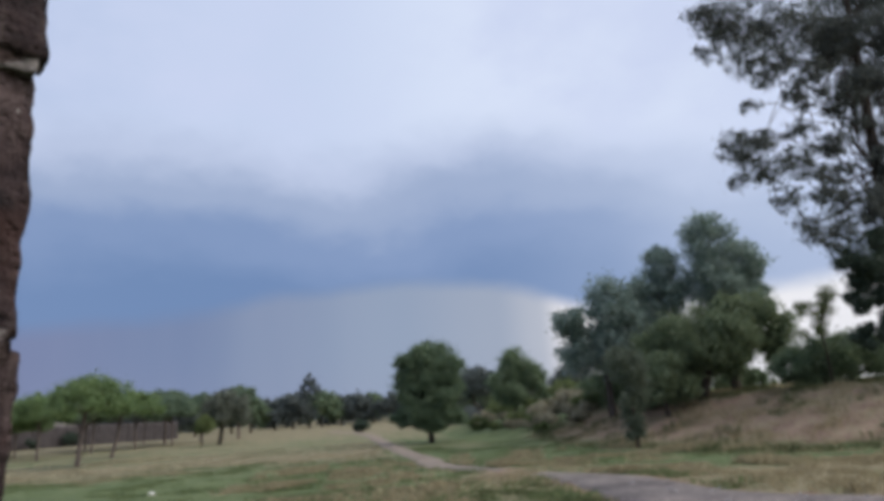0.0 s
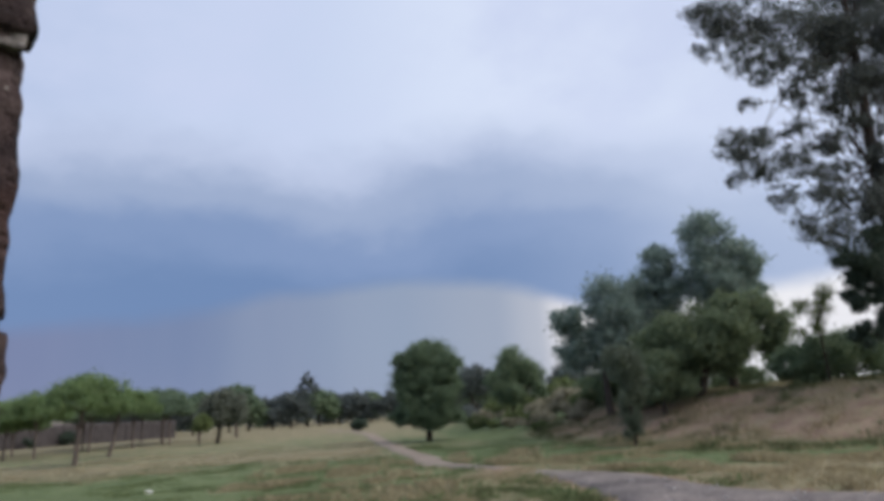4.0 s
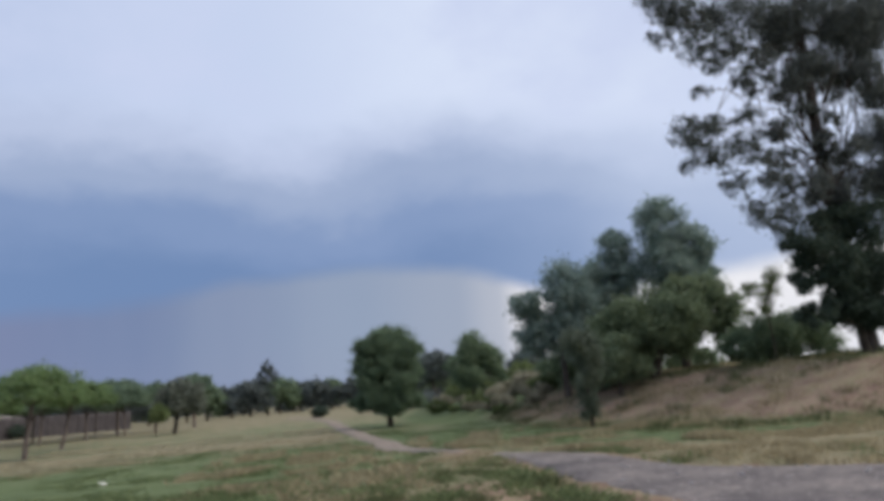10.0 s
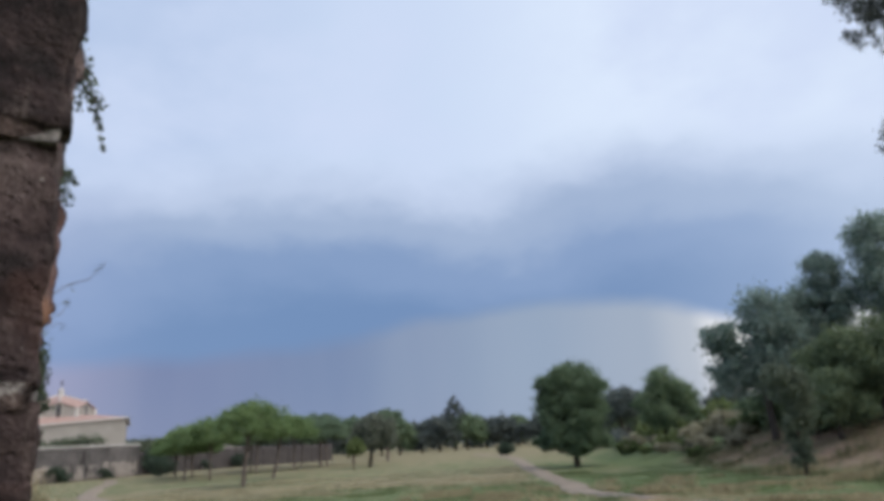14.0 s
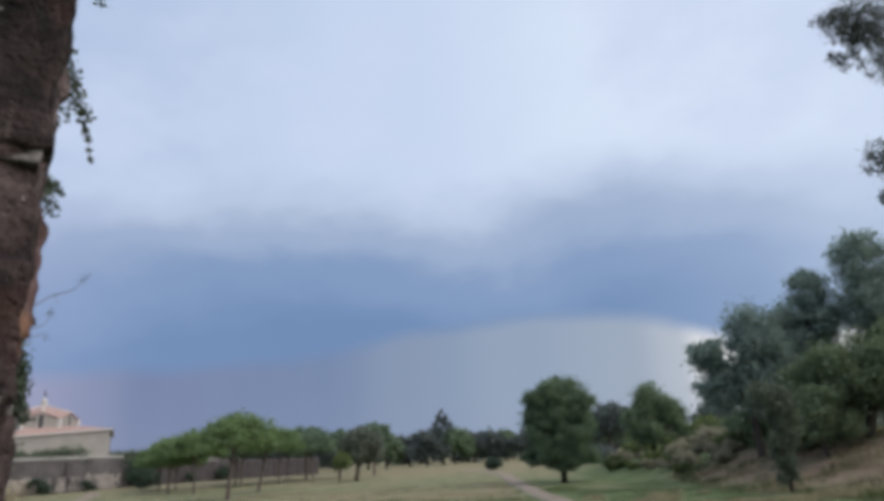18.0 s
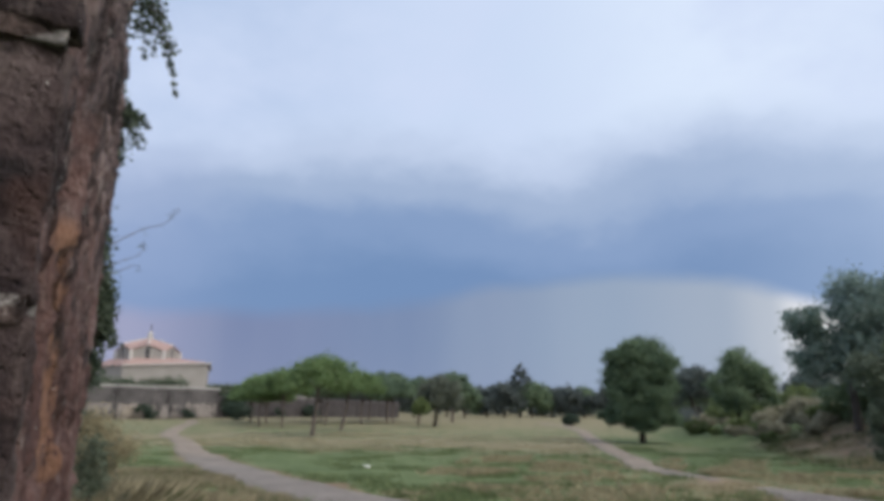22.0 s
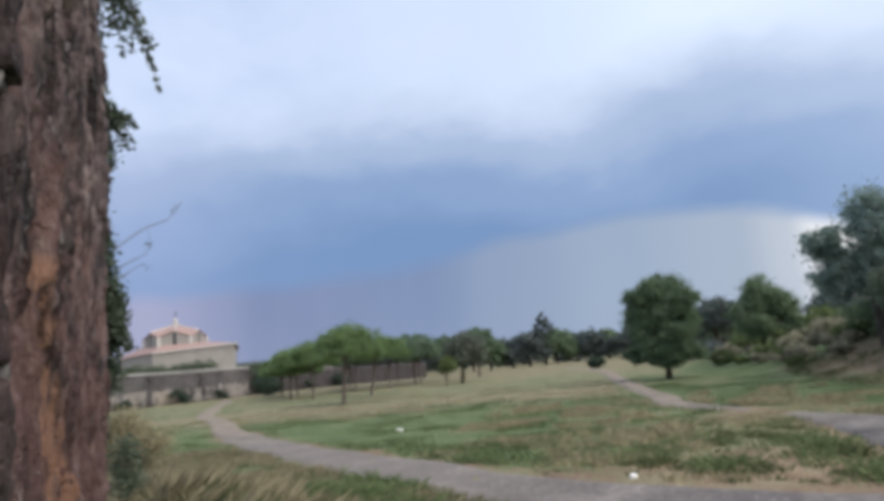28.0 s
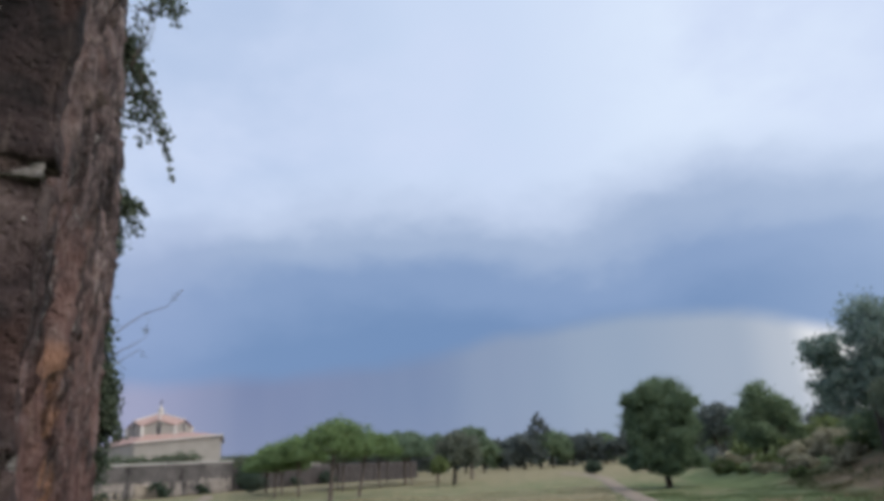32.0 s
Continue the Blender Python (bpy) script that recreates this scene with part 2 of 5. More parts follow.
def tufa_face(tones, rust_amount, streaks, speckles):
    """Weathered tufa: mottled tones, rusty patches, upright run marks and pale specks."""
    def build(n, pos):
        rnd = n.add("ShaderNodeObjectInfo").outputs["Random"]
        big, mid, fine = n.noise(pos, 3.5, 4.0), n.noise(pos, 16.0, 5.0, 0.6, 0.4), n.noise(pos, 70.0, 5.0, 0.7)
        run = n.add("ShaderNodeMapping", None, Vector=pos, Scale=(1.0, 1.0, 0.12)).outputs[0]
        rib = n.noise(run, 14.0, 5.0, 0.65, 0.5)
        tone = n.math("ADD", n.math("MULTIPLY", n.math("SUBTRACT", big, 0.14), 0.7), n.math("ADD", n.math("MULTIPLY", mid, 0.4), n.math("MULTIPLY", fine, 0.25)))
        tone = n.math("ADD", tone, n.math("MULTIPLY", n.math("SUBTRACT", rnd, 0.5), 0.12))
        tone = n.math("ADD", tone, n.math("MULTIPLY", n.math("SUBTRACT", rib, 0.5), streaks))
        c = n.ramp(tone, [(p, (*t, 1)) for p, t in zip((0.4, 0.52, 0.62, 0.76), tones)])
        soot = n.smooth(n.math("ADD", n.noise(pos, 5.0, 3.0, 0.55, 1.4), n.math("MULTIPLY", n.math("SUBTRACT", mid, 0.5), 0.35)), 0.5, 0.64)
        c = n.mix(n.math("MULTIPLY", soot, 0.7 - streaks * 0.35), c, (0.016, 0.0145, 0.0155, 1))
        rust = n.smooth(n.noise(pos, 4.2, 3.0, 0.5, 0.6), 0.55, 0.72)
        c = n.mix(n.math("MULTIPLY", rust, rust_amount), c, (0.135, 0.066, 0.054, 1))
        c = n.mix(n.math("MULTIPLY", n.smooth(n.noise(run, 24.0, 4.0, 0.6), 0.55, 0.7), 0.25 + streaks * 0.4), c, (0.25, 0.2, 0.185, 1))
        if streaks > 0.3:  # pale chipped flakes and a redder foot
            flake = n.add("ShaderNodeMapping", None, Vector=pos, Scale=(1.0, 1.0, 0.35)).outputs[0]
            c = n.mix(n.math("MULTIPLY", n.smooth(n.noise(flake, 26.0, 4.0, 0.6, 0.8), 0.6, 0.7), 0.6), c, (0.46, 0.42, 0.41, 1))
            c = n.mix(n.math("MULTIPLY", n.smooth(n.noise(flake, 17.0, 4.0, 0.6, 1.0), 0.58, 0.68), 0.65), c, (0.05, 0.043, 0.046, 1))
            low = n.smooth(n.math("ADD", n.math("MULTIPLY", n.math("SUBTRACT", 2.7, n.add("ShaderNodeSeparateXYZ", None, Vector=pos).outputs[2]), 0.7), n.math("MULTIPLY", n.math("SUBTRACT", big, 0.5), 3.0)), 0.0, 0.8)
            c = n.mix(n.math("MULTIPLY", low, 0.5), c, (0.19, 0.095, 0.083, 1))
        grey = n.smooth(n.noise(pos, 6.5, 4.0, 0.6, 1.0), 0.57, 0.7)
        c = n.mix(n.math("MULTIPLY", grey, 0.3), c, (0.19, 0.155, 0.15, 1))
        vor = n.add("ShaderNodeTexVoronoi", None, Vector=n.add("ShaderNodeMapping", None, Vector=pos, Scale=(1.0, 1.0, 0.7)).outputs[0], Scale=30.0)
        keep = n.math("GREATER_THAN", n.add("ShaderNodeSeparateColor", None, Color=vor.outputs["Color"]).outputs[0], speckles)
        speck = n.math("MULTIPLY", n.math("LESS_THAN", n.math("ADD", vor.outputs["Distance"], n.math("MULTIPLY", n.math("SUBTRACT", fine, 0.5), 0.3)), 0.085), keep)
        c = n.mix(n.math("MULTIPLY", speck, 0.8), c, (0.5, 0.47, 0.45, 1))
        if streaks > 0.3:  # one long ochre stain running down from a broken edge
            split = n.add("ShaderNodeSeparateXYZ", None, Vector=pos)
            along = n.math("ADD", n.math("MULTIPLY", n.math("ADD", split.outputs[0], 0.71), -0.588), n.math("MULTIPLY", n.math("SUBTRACT", split.outputs[1], 1.722), 0.809))
            drop = n.math("SUBTRACT", 2.07, split.outputs[2])
            axis = n.math("MULTIPLY_ADD", drop, 0.75, 0.56)
            off = n.math("ABSOLUTE", n.math("SUBTRACT", n.math("ADD", along, n.math("MULTIPLY", n.math("SUBTRACT", rib, 0.5), 0.3)), axis))
            half = n.math("MINIMUM", n.math("MULTIPLY_ADD", n.math("MAXIMUM", drop, 0.0), 0.8, 0.03), 0.26)
            stain = n.math("MULTIPLY", n.math("SUBTRACT", 1.0, n.smooth(n.math("DIVIDE", off, half), 0.6, 1.1)), n.smooth(drop, -0.02, 0.04))
            stain = n.math("MULTIPLY", stain, n.smooth(n.math("ADD", mid, n.math("MULTIPLY", n.math("SUBTRACT", rib, 0.5), 0.8)), 0.36, 0.58))
            c = n.mix(n.math("MULTIPLY", stain, 0.7), c, (0.36, 0.19, 0.12, 1))
        pits = n.add("ShaderNodeTexVoronoi", None, Vector=pos, Scale=42.0)
        h = n.math("ADD", n.math("ADD", mid, n.math("MULTIPLY", rib, streaks * 2.0)), n.math("ADD", n.math("MULTIPLY", fine, 0.5), n.math("MULTIPLY", n.smooth(pits.outputs["Distance"], 0.0, 0.35), 0.35)))
        return c, h, (0.9, 0.05)
    return build


def ground_cover(n, pos):
    dry = n.add("ShaderNodeAttribute", {"attribute_name": "dry"}).outputs["Fac"]
    bare = n.add("ShaderNodeAttribute", {"attribute_name": "bare"}).outputs["Fac"]
    red = n.add("ShaderNodeAttribute", {"attribute_name": "red"}).outputs["Fac"]
    big, mid, fine = n.noise(pos, 0.16, 4.0, 0.6), n.noise(pos, 0.9, 5.0, 0.62), n.noise(pos, 9.0, 5.0, 0.7)
    clod = n.noise(pos, 3.4, 5.0, 0.75)
    green = n.ramp(n.math("ADD", n.math("MULTIPLY", mid, 0.55), n.math("MULTIPLY", fine, 0.45)),
                   [(0.3, (0.056, 0.084, 0.038, 1)), (0.5, (0.107, 0.143, 0.068, 1)), (0.7, (0.18, 0.212, 0.11, 1))])
    straw = n.ramp(n.math("ADD", n.math("MULTIPLY", mid, 0.5), n.math("MULTIPLY", fine, 0.5)),
                   [(0.3, (0.141, 0.125, 0.077, 1)), (0.5, (0.211, 0.187, 0.119, 1)), (0.7, (0.299, 0.264, 0.176, 1))])
    soil = n.ramp(n.math("ADD", n.math("MULTIPLY", mid, 0.35), n.math("ADD", n.math("MULTIPLY", clod, 0.35), n.math("MULTIPLY", fine, 0.3))), [(0.36, (0.1, 0.066, 0.047, 1)), (0.5, (0.24, 0.17, 0.122, 1)), (0.62, (0.4, 0.305, 0.215, 1))])
    earth = n.ramp(n.math("ADD", n.math("MULTIPLY", mid, 0.5), n.math("ADD", n.math("MULTIPLY", clod, 0.3), n.math("MULTIPLY", fine, 0.2))), [(0.36, (0.115, 0.077, 0.061, 1)), (0.5, (0.25, 0.172, 0.135, 1)), (0.64, (0.4, 0.29, 0.23, 1))])
    soil = n.mix(red, soil, earth)
    wob = n.math("ADD", n.math("MULTIPLY", n.math("SUBTRACT", big, 0.5), 0.9), n.math("ADD", n.math("MULTIPLY", n.math("SUBTRACT", mid, 0.5), 1.1), n.math("ADD", n.math("MULTIPLY", n.math("SUBTRACT", clod, 0.5), 1.6), n.math("MULTIPLY", n.math("SUBTRACT", fine, 0.5), 0.8))))
    c = n.mix(n.smooth(n.math("ADD", dry, wob), 0.2, 0.8), green, straw)
    c = n.mix(n.smooth(n.math("SUBTRACT", bare, n.math("MULTIPLY", wob, 0.9)), 0.3, 0.75), c, soil)
    return c, n.math("ADD", clod, fine), (0.8, 0.06)


def gravel(n, pos):
    big, mid = n.noise(pos, 0.7, 4.0), n.noise(pos, 6.0, 5.0, 0.7)
    vor = n.add("ShaderNodeTexVoronoi", None, Vector=pos, Scale=22.0)
    tone = n.math("ADD", n.math("MULTIPLY", big, 0.5), n.math("MULTIPLY", mid, 0.5))
    stone = n.ramp(tone, [(0.38, (0.075, 0.067, 0.068, 1)), (0.5, (0.14, 0.126, 0.122, 1)), (0.62, (0.25, 0.22, 0.2, 1))])
    dust = n.ramp(tone, [(0.34, (0.125, 0.11, 0.1, 1)), (0.55, (0.19, 0.168, 0.15, 1)), (0.75, (0.275, 0.24, 0.21, 1))])
    split = n.add("ShaderNodeSeparateXYZ", None, Vector=pos)
    loose = n.smooth(n.math("ADD", split.outputs[0], n.math("MULTIPLY", n.math("SUBTRACT", big, 0.5), 8.0)), -5.0, 3.0)
    loose = n.math("MULTIPLY", loose, n.math("SUBTRACT", 1.0, n.smooth(split.outputs[1], 16.0, 21.0)))
    c = n.mix(loose, dust, stone)
    sand = n.ramp(tone, [(0.34, (0.16, 0.128, 0.1, 1)), (0.55, (0.26, 0.213, 0.168, 1)), (0.75, (0.36, 0.3, 0.24, 1))])
    c = n.mix(n.math("MULTIPLY", n.smooth(n.math("ADD", split.outputs[1], n.math("MULTIPLY", n.math("SUBTRACT", big, 0.5), 10.0)), 22.0, 34.0), 0.75), c, sand)
    r = n.add("ShaderNodeSeparateColor", None, Color=vor.outputs["Color"]).outputs[0]
    c = n.mix(n.math("MULTIPLY", n.smooth(r, 0.9, 0.98), n.math("LESS_THAN", vor.outputs["Distance"], 0.4)), c, (0.4, 0.38, 0.37, 1))
    return c, n.math("ADD", mid, n.math("MULTIPLY", r, 0.5)), (0.6, 0.03)


def old_wall(n, pos):
    """Dark grey masonry whose lower half keeps torn patches of pale plaster."""
    big, fine = n.noise(pos, 0.35, 5.0, 0.65), n.noise(pos, 3.0, 5.0, 0.7)
    tone = n.math("ADD", n.math("MULTIPLY", big, 0.6), n.math("MULTIPLY", fine, 0.4))
    c = n.ramp(tone, [(0.36, (0.05, 0.048, 0.05, 1)), (0.5, (0.085, 0.08, 0.082, 1)), (0.66, (0.15, 0.14, 0.142, 1))])
    up = n.add("ShaderNodeSeparateXYZ", None, Vector=pos).outputs[2]
    tall = n.add("ShaderNodeMapping", None, Vector=pos, Scale=(1.0, 1.0, 0.45)).outputs[0]
    patch = n.math("SUBTRACT", n.noise(tall, 0.5, 5.0, 0.6, 0.6), n.math("MULTIPLY", n.smooth(up, 1.3, 2.4), 0.3))
    c = n.mix(n.math("MULTIPLY", n.smooth(patch, 0.46, 0.54), 0.85), c, n.ramp(fine, [(0.35, (0.15, 0.135, 0.128, 1)), (0.65, (0.33, 0.3, 0.285, 1))]))
    # Near-black blotches: the shade inside niches painted onto flat masonry.
    niche_shade = n.noise(tall, 0.8, 3.0, 0.5)
    c = n.mix(n.math("MULTIPLY", n.smooth(niche_shade, 0.58, 0.66), 0.8), c, (0.028, 0.026, 0.028, 1))
    return c, fine, (0.7, 0.1)


def crumbling_mortar(n, pos):
    lump, fine = n.noise(pos, 7.0, 4.0, 0.6, 0.8), n.noise(pos, 55.0, 5.0, 0.7)
    lime = n.ramp(fine, [(0.36, (0.1, 0.09, 0.087, 1)), (0.52, (0.25, 0.23, 0.22, 1)), (0.66, (0.4, 0.37, 0.355, 1))])
    lost = n.ramp(fine, [(0.36, (0.03, 0.022, 0.021, 1)), (0.62, (0.13, 0.095, 0.087, 1))])
    return n.mix(n.smooth(n.math("ADD", lump, n.math("MULTIPLY", n.math("SUBTRACT", fine, 0.5), 0.3)), 0.42, 0.52), lost, lime), n.math("ADD", lump, fine), (1.0, 0.03)


# Dark block face and paler side: weathering plus side light put into the tones.
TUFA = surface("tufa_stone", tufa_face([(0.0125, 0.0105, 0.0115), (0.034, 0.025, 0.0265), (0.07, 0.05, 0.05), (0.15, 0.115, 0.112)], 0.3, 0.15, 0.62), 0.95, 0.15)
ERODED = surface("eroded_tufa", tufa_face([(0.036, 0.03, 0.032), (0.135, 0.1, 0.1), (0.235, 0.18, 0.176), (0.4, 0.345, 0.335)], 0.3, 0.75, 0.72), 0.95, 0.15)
MORTAR = surface("lime_mortar", crumbling_mortar, 0.95, 0.1)
GROUND = surface("dry_meadow", ground_cover, 0.95, 0.1)
GRAVEL = surface("worn_gravel", gravel, 0.9, 0.2)
# Grey far bays, darkened further: the pines' shade is put into the tone.
GREY_WALL = surface("grey_masonry", two_tone((0.03, 0.028, 0.03), (0.085, 0.077, 0.078), 1.1, 4, (0.6, 0.08)), 0.95, 0.1)
OLD_WALL = surface("old_masonry", old_wall, 0.95, 0.1)
RUBBLE = surface("pale_rubble", two_tone((0.1, 0.085, 0.075), (0.36, 0.32, 0.28), 0.5, 2.5, (0.7, 0.08)), 0.95)
COPING = surface("pale_coping", two_tone((0.276, 0.267, 0.267), (0.423, 0.414, 0.414), 0.6, 5), 0.9)
PLASTER = surface("cream_plaster", two_tone((0.225, 0.213, 0.203), (0.32, 0.302, 0.287), 0.25, 3), 0.9)
PALE_RIB = surface("white_stone_rib", two_tone((0.4, 0.385, 0.37), (0.5, 0.48, 0.465), 0.6, 4), 0.8)
# Terracotta washed towards pink: haze before the church is put into the colour.
ROOF_TILE = surface("hazed_terracotta_tile", two_tone((0.27, 0.18, 0.165), (0.37, 0.262, 0.24), 0.7, 6), 0.85)
DARK_PANE = surface("dark_window", two_tone((0.03, 0.03, 0.035), (0.06, 0.06, 0.065), 1, 5), 0.3)
BARK = surface("dark_bark", two_tone((0.03, 0.025, 0.02), (0.1, 0.085, 0.07), 2, 18, (0.8, 0.03)), 0.95, 0.1)
PINE_BARK = surface("pine_bark", two_tone((0.08, 0.065, 0.058), (0.19, 0.155, 0.14), 2, 14, (0.8, 0.03)), 0.95, 0.1)
PALE_BARK = surface("eucalyptus_bark", two_tone((0.04, 0.034, 0.03), (0.1, 0.086, 0.076), 1.5, 12, (0.6, 0.03)), 0.9, 0.1)
STEM = surface("brown_stem", two_tone((0.07, 0.06, 0.055), (0.14, 0.12, 0.1), 10, 60, (0.4, 0.004)), 0.9, 0.1)
PAPER = surface("white_litter", two_tone((0.7, 0.7, 0.7), (0.82, 0.82, 0.82), 10, 60), 0.7)
LEAF_OAK = leaves("holm_oak_leaf", (0.1, 0.16, 0.1), (0.235, 0.305, 0.18))
LEAF_ROUND = leaves("dense_oak_leaf", (0.085, 0.14, 0.088), (0.205, 0.275, 0.165), 0.45)
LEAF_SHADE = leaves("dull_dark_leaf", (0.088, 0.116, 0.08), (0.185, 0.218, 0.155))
LEAF_GREY = leaves("olive_grey_leaf", (0.099, 0.124, 0.094), (0.186, 0.203, 0.162))
LEAF_PINE = leaves("pine_needle", (0.1, 0.17, 0.075), (0.24, 0.33, 0.145), 0.45)
# Pine needles bluer and duller: haze over distance is mixed into the colour.
LEAF_PINE_FAR = leaves("hazed_pine_needle", (0.105, 0.17, 0.115), (0.2, 0.262, 0.17))
# Blue-grey leaf tones carry the distance haze in the colour itself.
LEAF_FAR = leaves("hazed_far_leaf", (0.087, 0.114, 0.11), (0.153, 0.178, 0.169))
LEAF_EUC = leaves("eucalyptus_leaf", (0.135, 0.215, 0.185), (0.345, 0.42, 0.375))
LEAF_FRONT = leaves("green_tree_leaf", (0.116, 0.166, 0.1), (0.25, 0.31, 0.178))
LEAF_NEAR = leaves("dark_eucalyptus_leaf", (0.065, 0.08, 0.08), (0.16, 0.18, 0.165), 0.4)
LEAF_LIGHT = leaves("light_green_leaf", (0.09, 0.125, 0.05), (0.19, 0.24, 0.1))
LEAF_IVY = leaves("ivy_leaf", (0.045, 0.066, 0.048), (0.13, 0.165, 0.115), 0.35, 0.5)
LEAF_BROWN = leaves("dry_scrub_leaf", (0.24, 0.23, 0.165), (0.44, 0.42, 0.31), 0.45)
GRASS_GREEN = leaves("green_grass", (0.086, 0.126, 0.054), (0.205, 0.25, 0.118), 0.4)
LEAF_BUSH = leaves("dark_bush_leaf", (0.035, 0.06, 0.045), (0.08, 0.11, 0.08))
GRASS_PALE = leaves("pale_straw", (0.26, 0.24, 0.155), (0.5, 0.46, 0.32), 0.45)
GRASS_TALL = leaves("tall_grass_stalk", (0.17, 0.15, 0.092), (0.37, 0.325, 0.215), 0.4)
GRASS_RANK = leaves("rank_grass", (0.075, 0.095, 0.042), (0.145, 0.165, 0.078), 0.35)
GRASS_DRY = leaves("dry_grass", (0.229, 0.194, 0.114), (0.458, 0.405, 0.264), 0.45)


# ---- mesh helpers ----
def mesh_of(name, verts, faces, material, smooth=False):
    me = bpy.data.meshes.new(name)
    me.from_pydata([tuple(v) for v in verts], [], faces)
    me.materials.append(material)
    if smooth:
        me.polygons.foreach_set("use_smooth", [True] * len(me.polygons))
    me.update()
    return me


def quads_mesh(name, corners, material):
    """A mesh of loose quads from an array (n, 4, 3)."""
    n = len(corners)
    me = bpy.data.meshes.new(name)
    me.vertices.add(4 * n)
    me.vertices.foreach_set("co", np.asarray(corners, np.float32).ravel())
    me.loops.add(4 * n)
    me.loops.foreach_set("vertex_index", np.arange(4 * n, dtype=np.int32))
    me.polygons.add(n)
    me.polygons.foreach_set("loop_start", np.arange(0, 4 * n, 4, dtype=np.int32))
    me.materials.append(material)
    me.update(calc_edges=True)
    return me


def thing(name, at, label, category, group="", kind="", rz=0.0):
    ob = new(name)
    ob.matrix_basis = pose(*at, 0, 0, rz)
    return tagged(ob, label, category, group, kind)


def part(name, me, parent, label="", at=None):
    ob = new(name, me)
    ob.parent = parent
    if at is not None:
        ob.matrix_basis = at
    if label:
        tagged(ob, label)
    return ob


def tube(points, radii, sides=7):
    """Rings along points; returns verts and faces of a tapered tube."""
    verts, faces = [], []
    pts = [Vector(p) for p in points]
    for i, (p, r) in enumerate(zip(pts, radii)):
        d = (pts[min(i + 1, len(pts) - 1)] - pts[max(i - 1, 0)]).normalized()
        u = d.orthogonal().normalized() if abs(d.z) < 0.9 else Vector((1, 0, 0))
        u = (u - d * u.dot(d)).normalized()
        v = d.cross(u)
        for k in range(sides):
            w = 2 * math.pi * k / sides
            verts.append(p + (u * math.cos(w) + v * math.sin(w)) * r)
    for i in range(len(pts) - 1):
        for k in range(sides):
            a, b = i * sides + k, i * sides + (k + 1) % sides
            faces.append((a, b, b + sides, a + sides))
    faces.append(tuple(range(sides - 1, -1, -1)))
    faces.append(tuple(range((len(pts) - 1) * sides, len(pts) * sides)))
    return verts, faces


def joined(pieces):
    verts, faces = [], []
    for v, f in pieces:
        k = len(verts)
        verts += v
        faces += [tuple(i + k for i in q) for q in f]
    return verts, faces


def limb(rng, a, b, r0, r1, sag=0.12, n=5, sides=6):
    a, b = np.array(a, float), np.array(b, float)
    length = np.linalg.norm(b - a)
    pts = []
    for i in range(n + 1):
        s = i / n
        p = a + (b - a) * s + np.array([0, 0, 1]) * math.sin(s * math.pi) * sag * length
        if 0 < i < n:
            p = p + rng.normal(0, 0.03 * length, 3)
        pts.append(p)
    return tube(pts, [r0 + (r1 - r0) * (i / n) for i in range(n + 1)], sides)


def leaf_quads(rng, centres, spread, count, size, slim=0.5, droop=0.0):
    """count diamond leaves scattered round clump centres (k, 3) with spread (k,)."""
    pick = rng.integers(0, len(centres), count)
    p = centres[pick] + rng.normal(0, 1, (count, 3)) * spread[pick, None] * np.array([1, 1, 0.8])
    u = rng.normal(0, 1, (count, 3))
    u[:, 2] = u[:, 2] * (1 - droop) - droop * 1.5
    u /= np.linalg.norm(u, axis=1, keepdims=True) + 1e-9
    v = np.cross(u, rng.normal(0, 1, (count, 3)))
    v /= np.linalg.norm(v, axis=1, keepdims=True) + 1e-9
    s = size * rng.uniform(0.6, 1.4, (count, 1))
    return np.stack([p - u * s, p + v * s * slim, p + u * s, p - v * s * slim], 1)


def clumps(rng, lobes, per, fill=0.55, flat=False, tight=1.0):
    """Clump centres inside lobes (x, y, z, rx, rz), most near the lobes' skin."""
    centres, spread = [], []
    for x, y, z, rx, rz in lobes:
        n = max(5, int(per * (rx * rx + rx * rz) / 2))
        d = rng.normal(0, 1, (n, 3))
        d /= np.linalg.norm(d, axis=1, keepdims=True)
        if flat:
            d[:, 2] = np.where(d[:, 2] < 0, d[:, 2] * 0.5, d[:, 2])
        r = rng.uniform(fill, 1.0, (n, 1)) ** 0.7
        centres.append(np.array([x, y, z]) + d * r * np.array([rx, rx * 0.95, rz]) * 0.9)
        spread.append(np.full(n, 0.17 * min(rx, rz) * tight + 0.06) * rng.uniform(0.6, 1.3, n))
    return np.concatenate(centres), np.concatenate(spread)


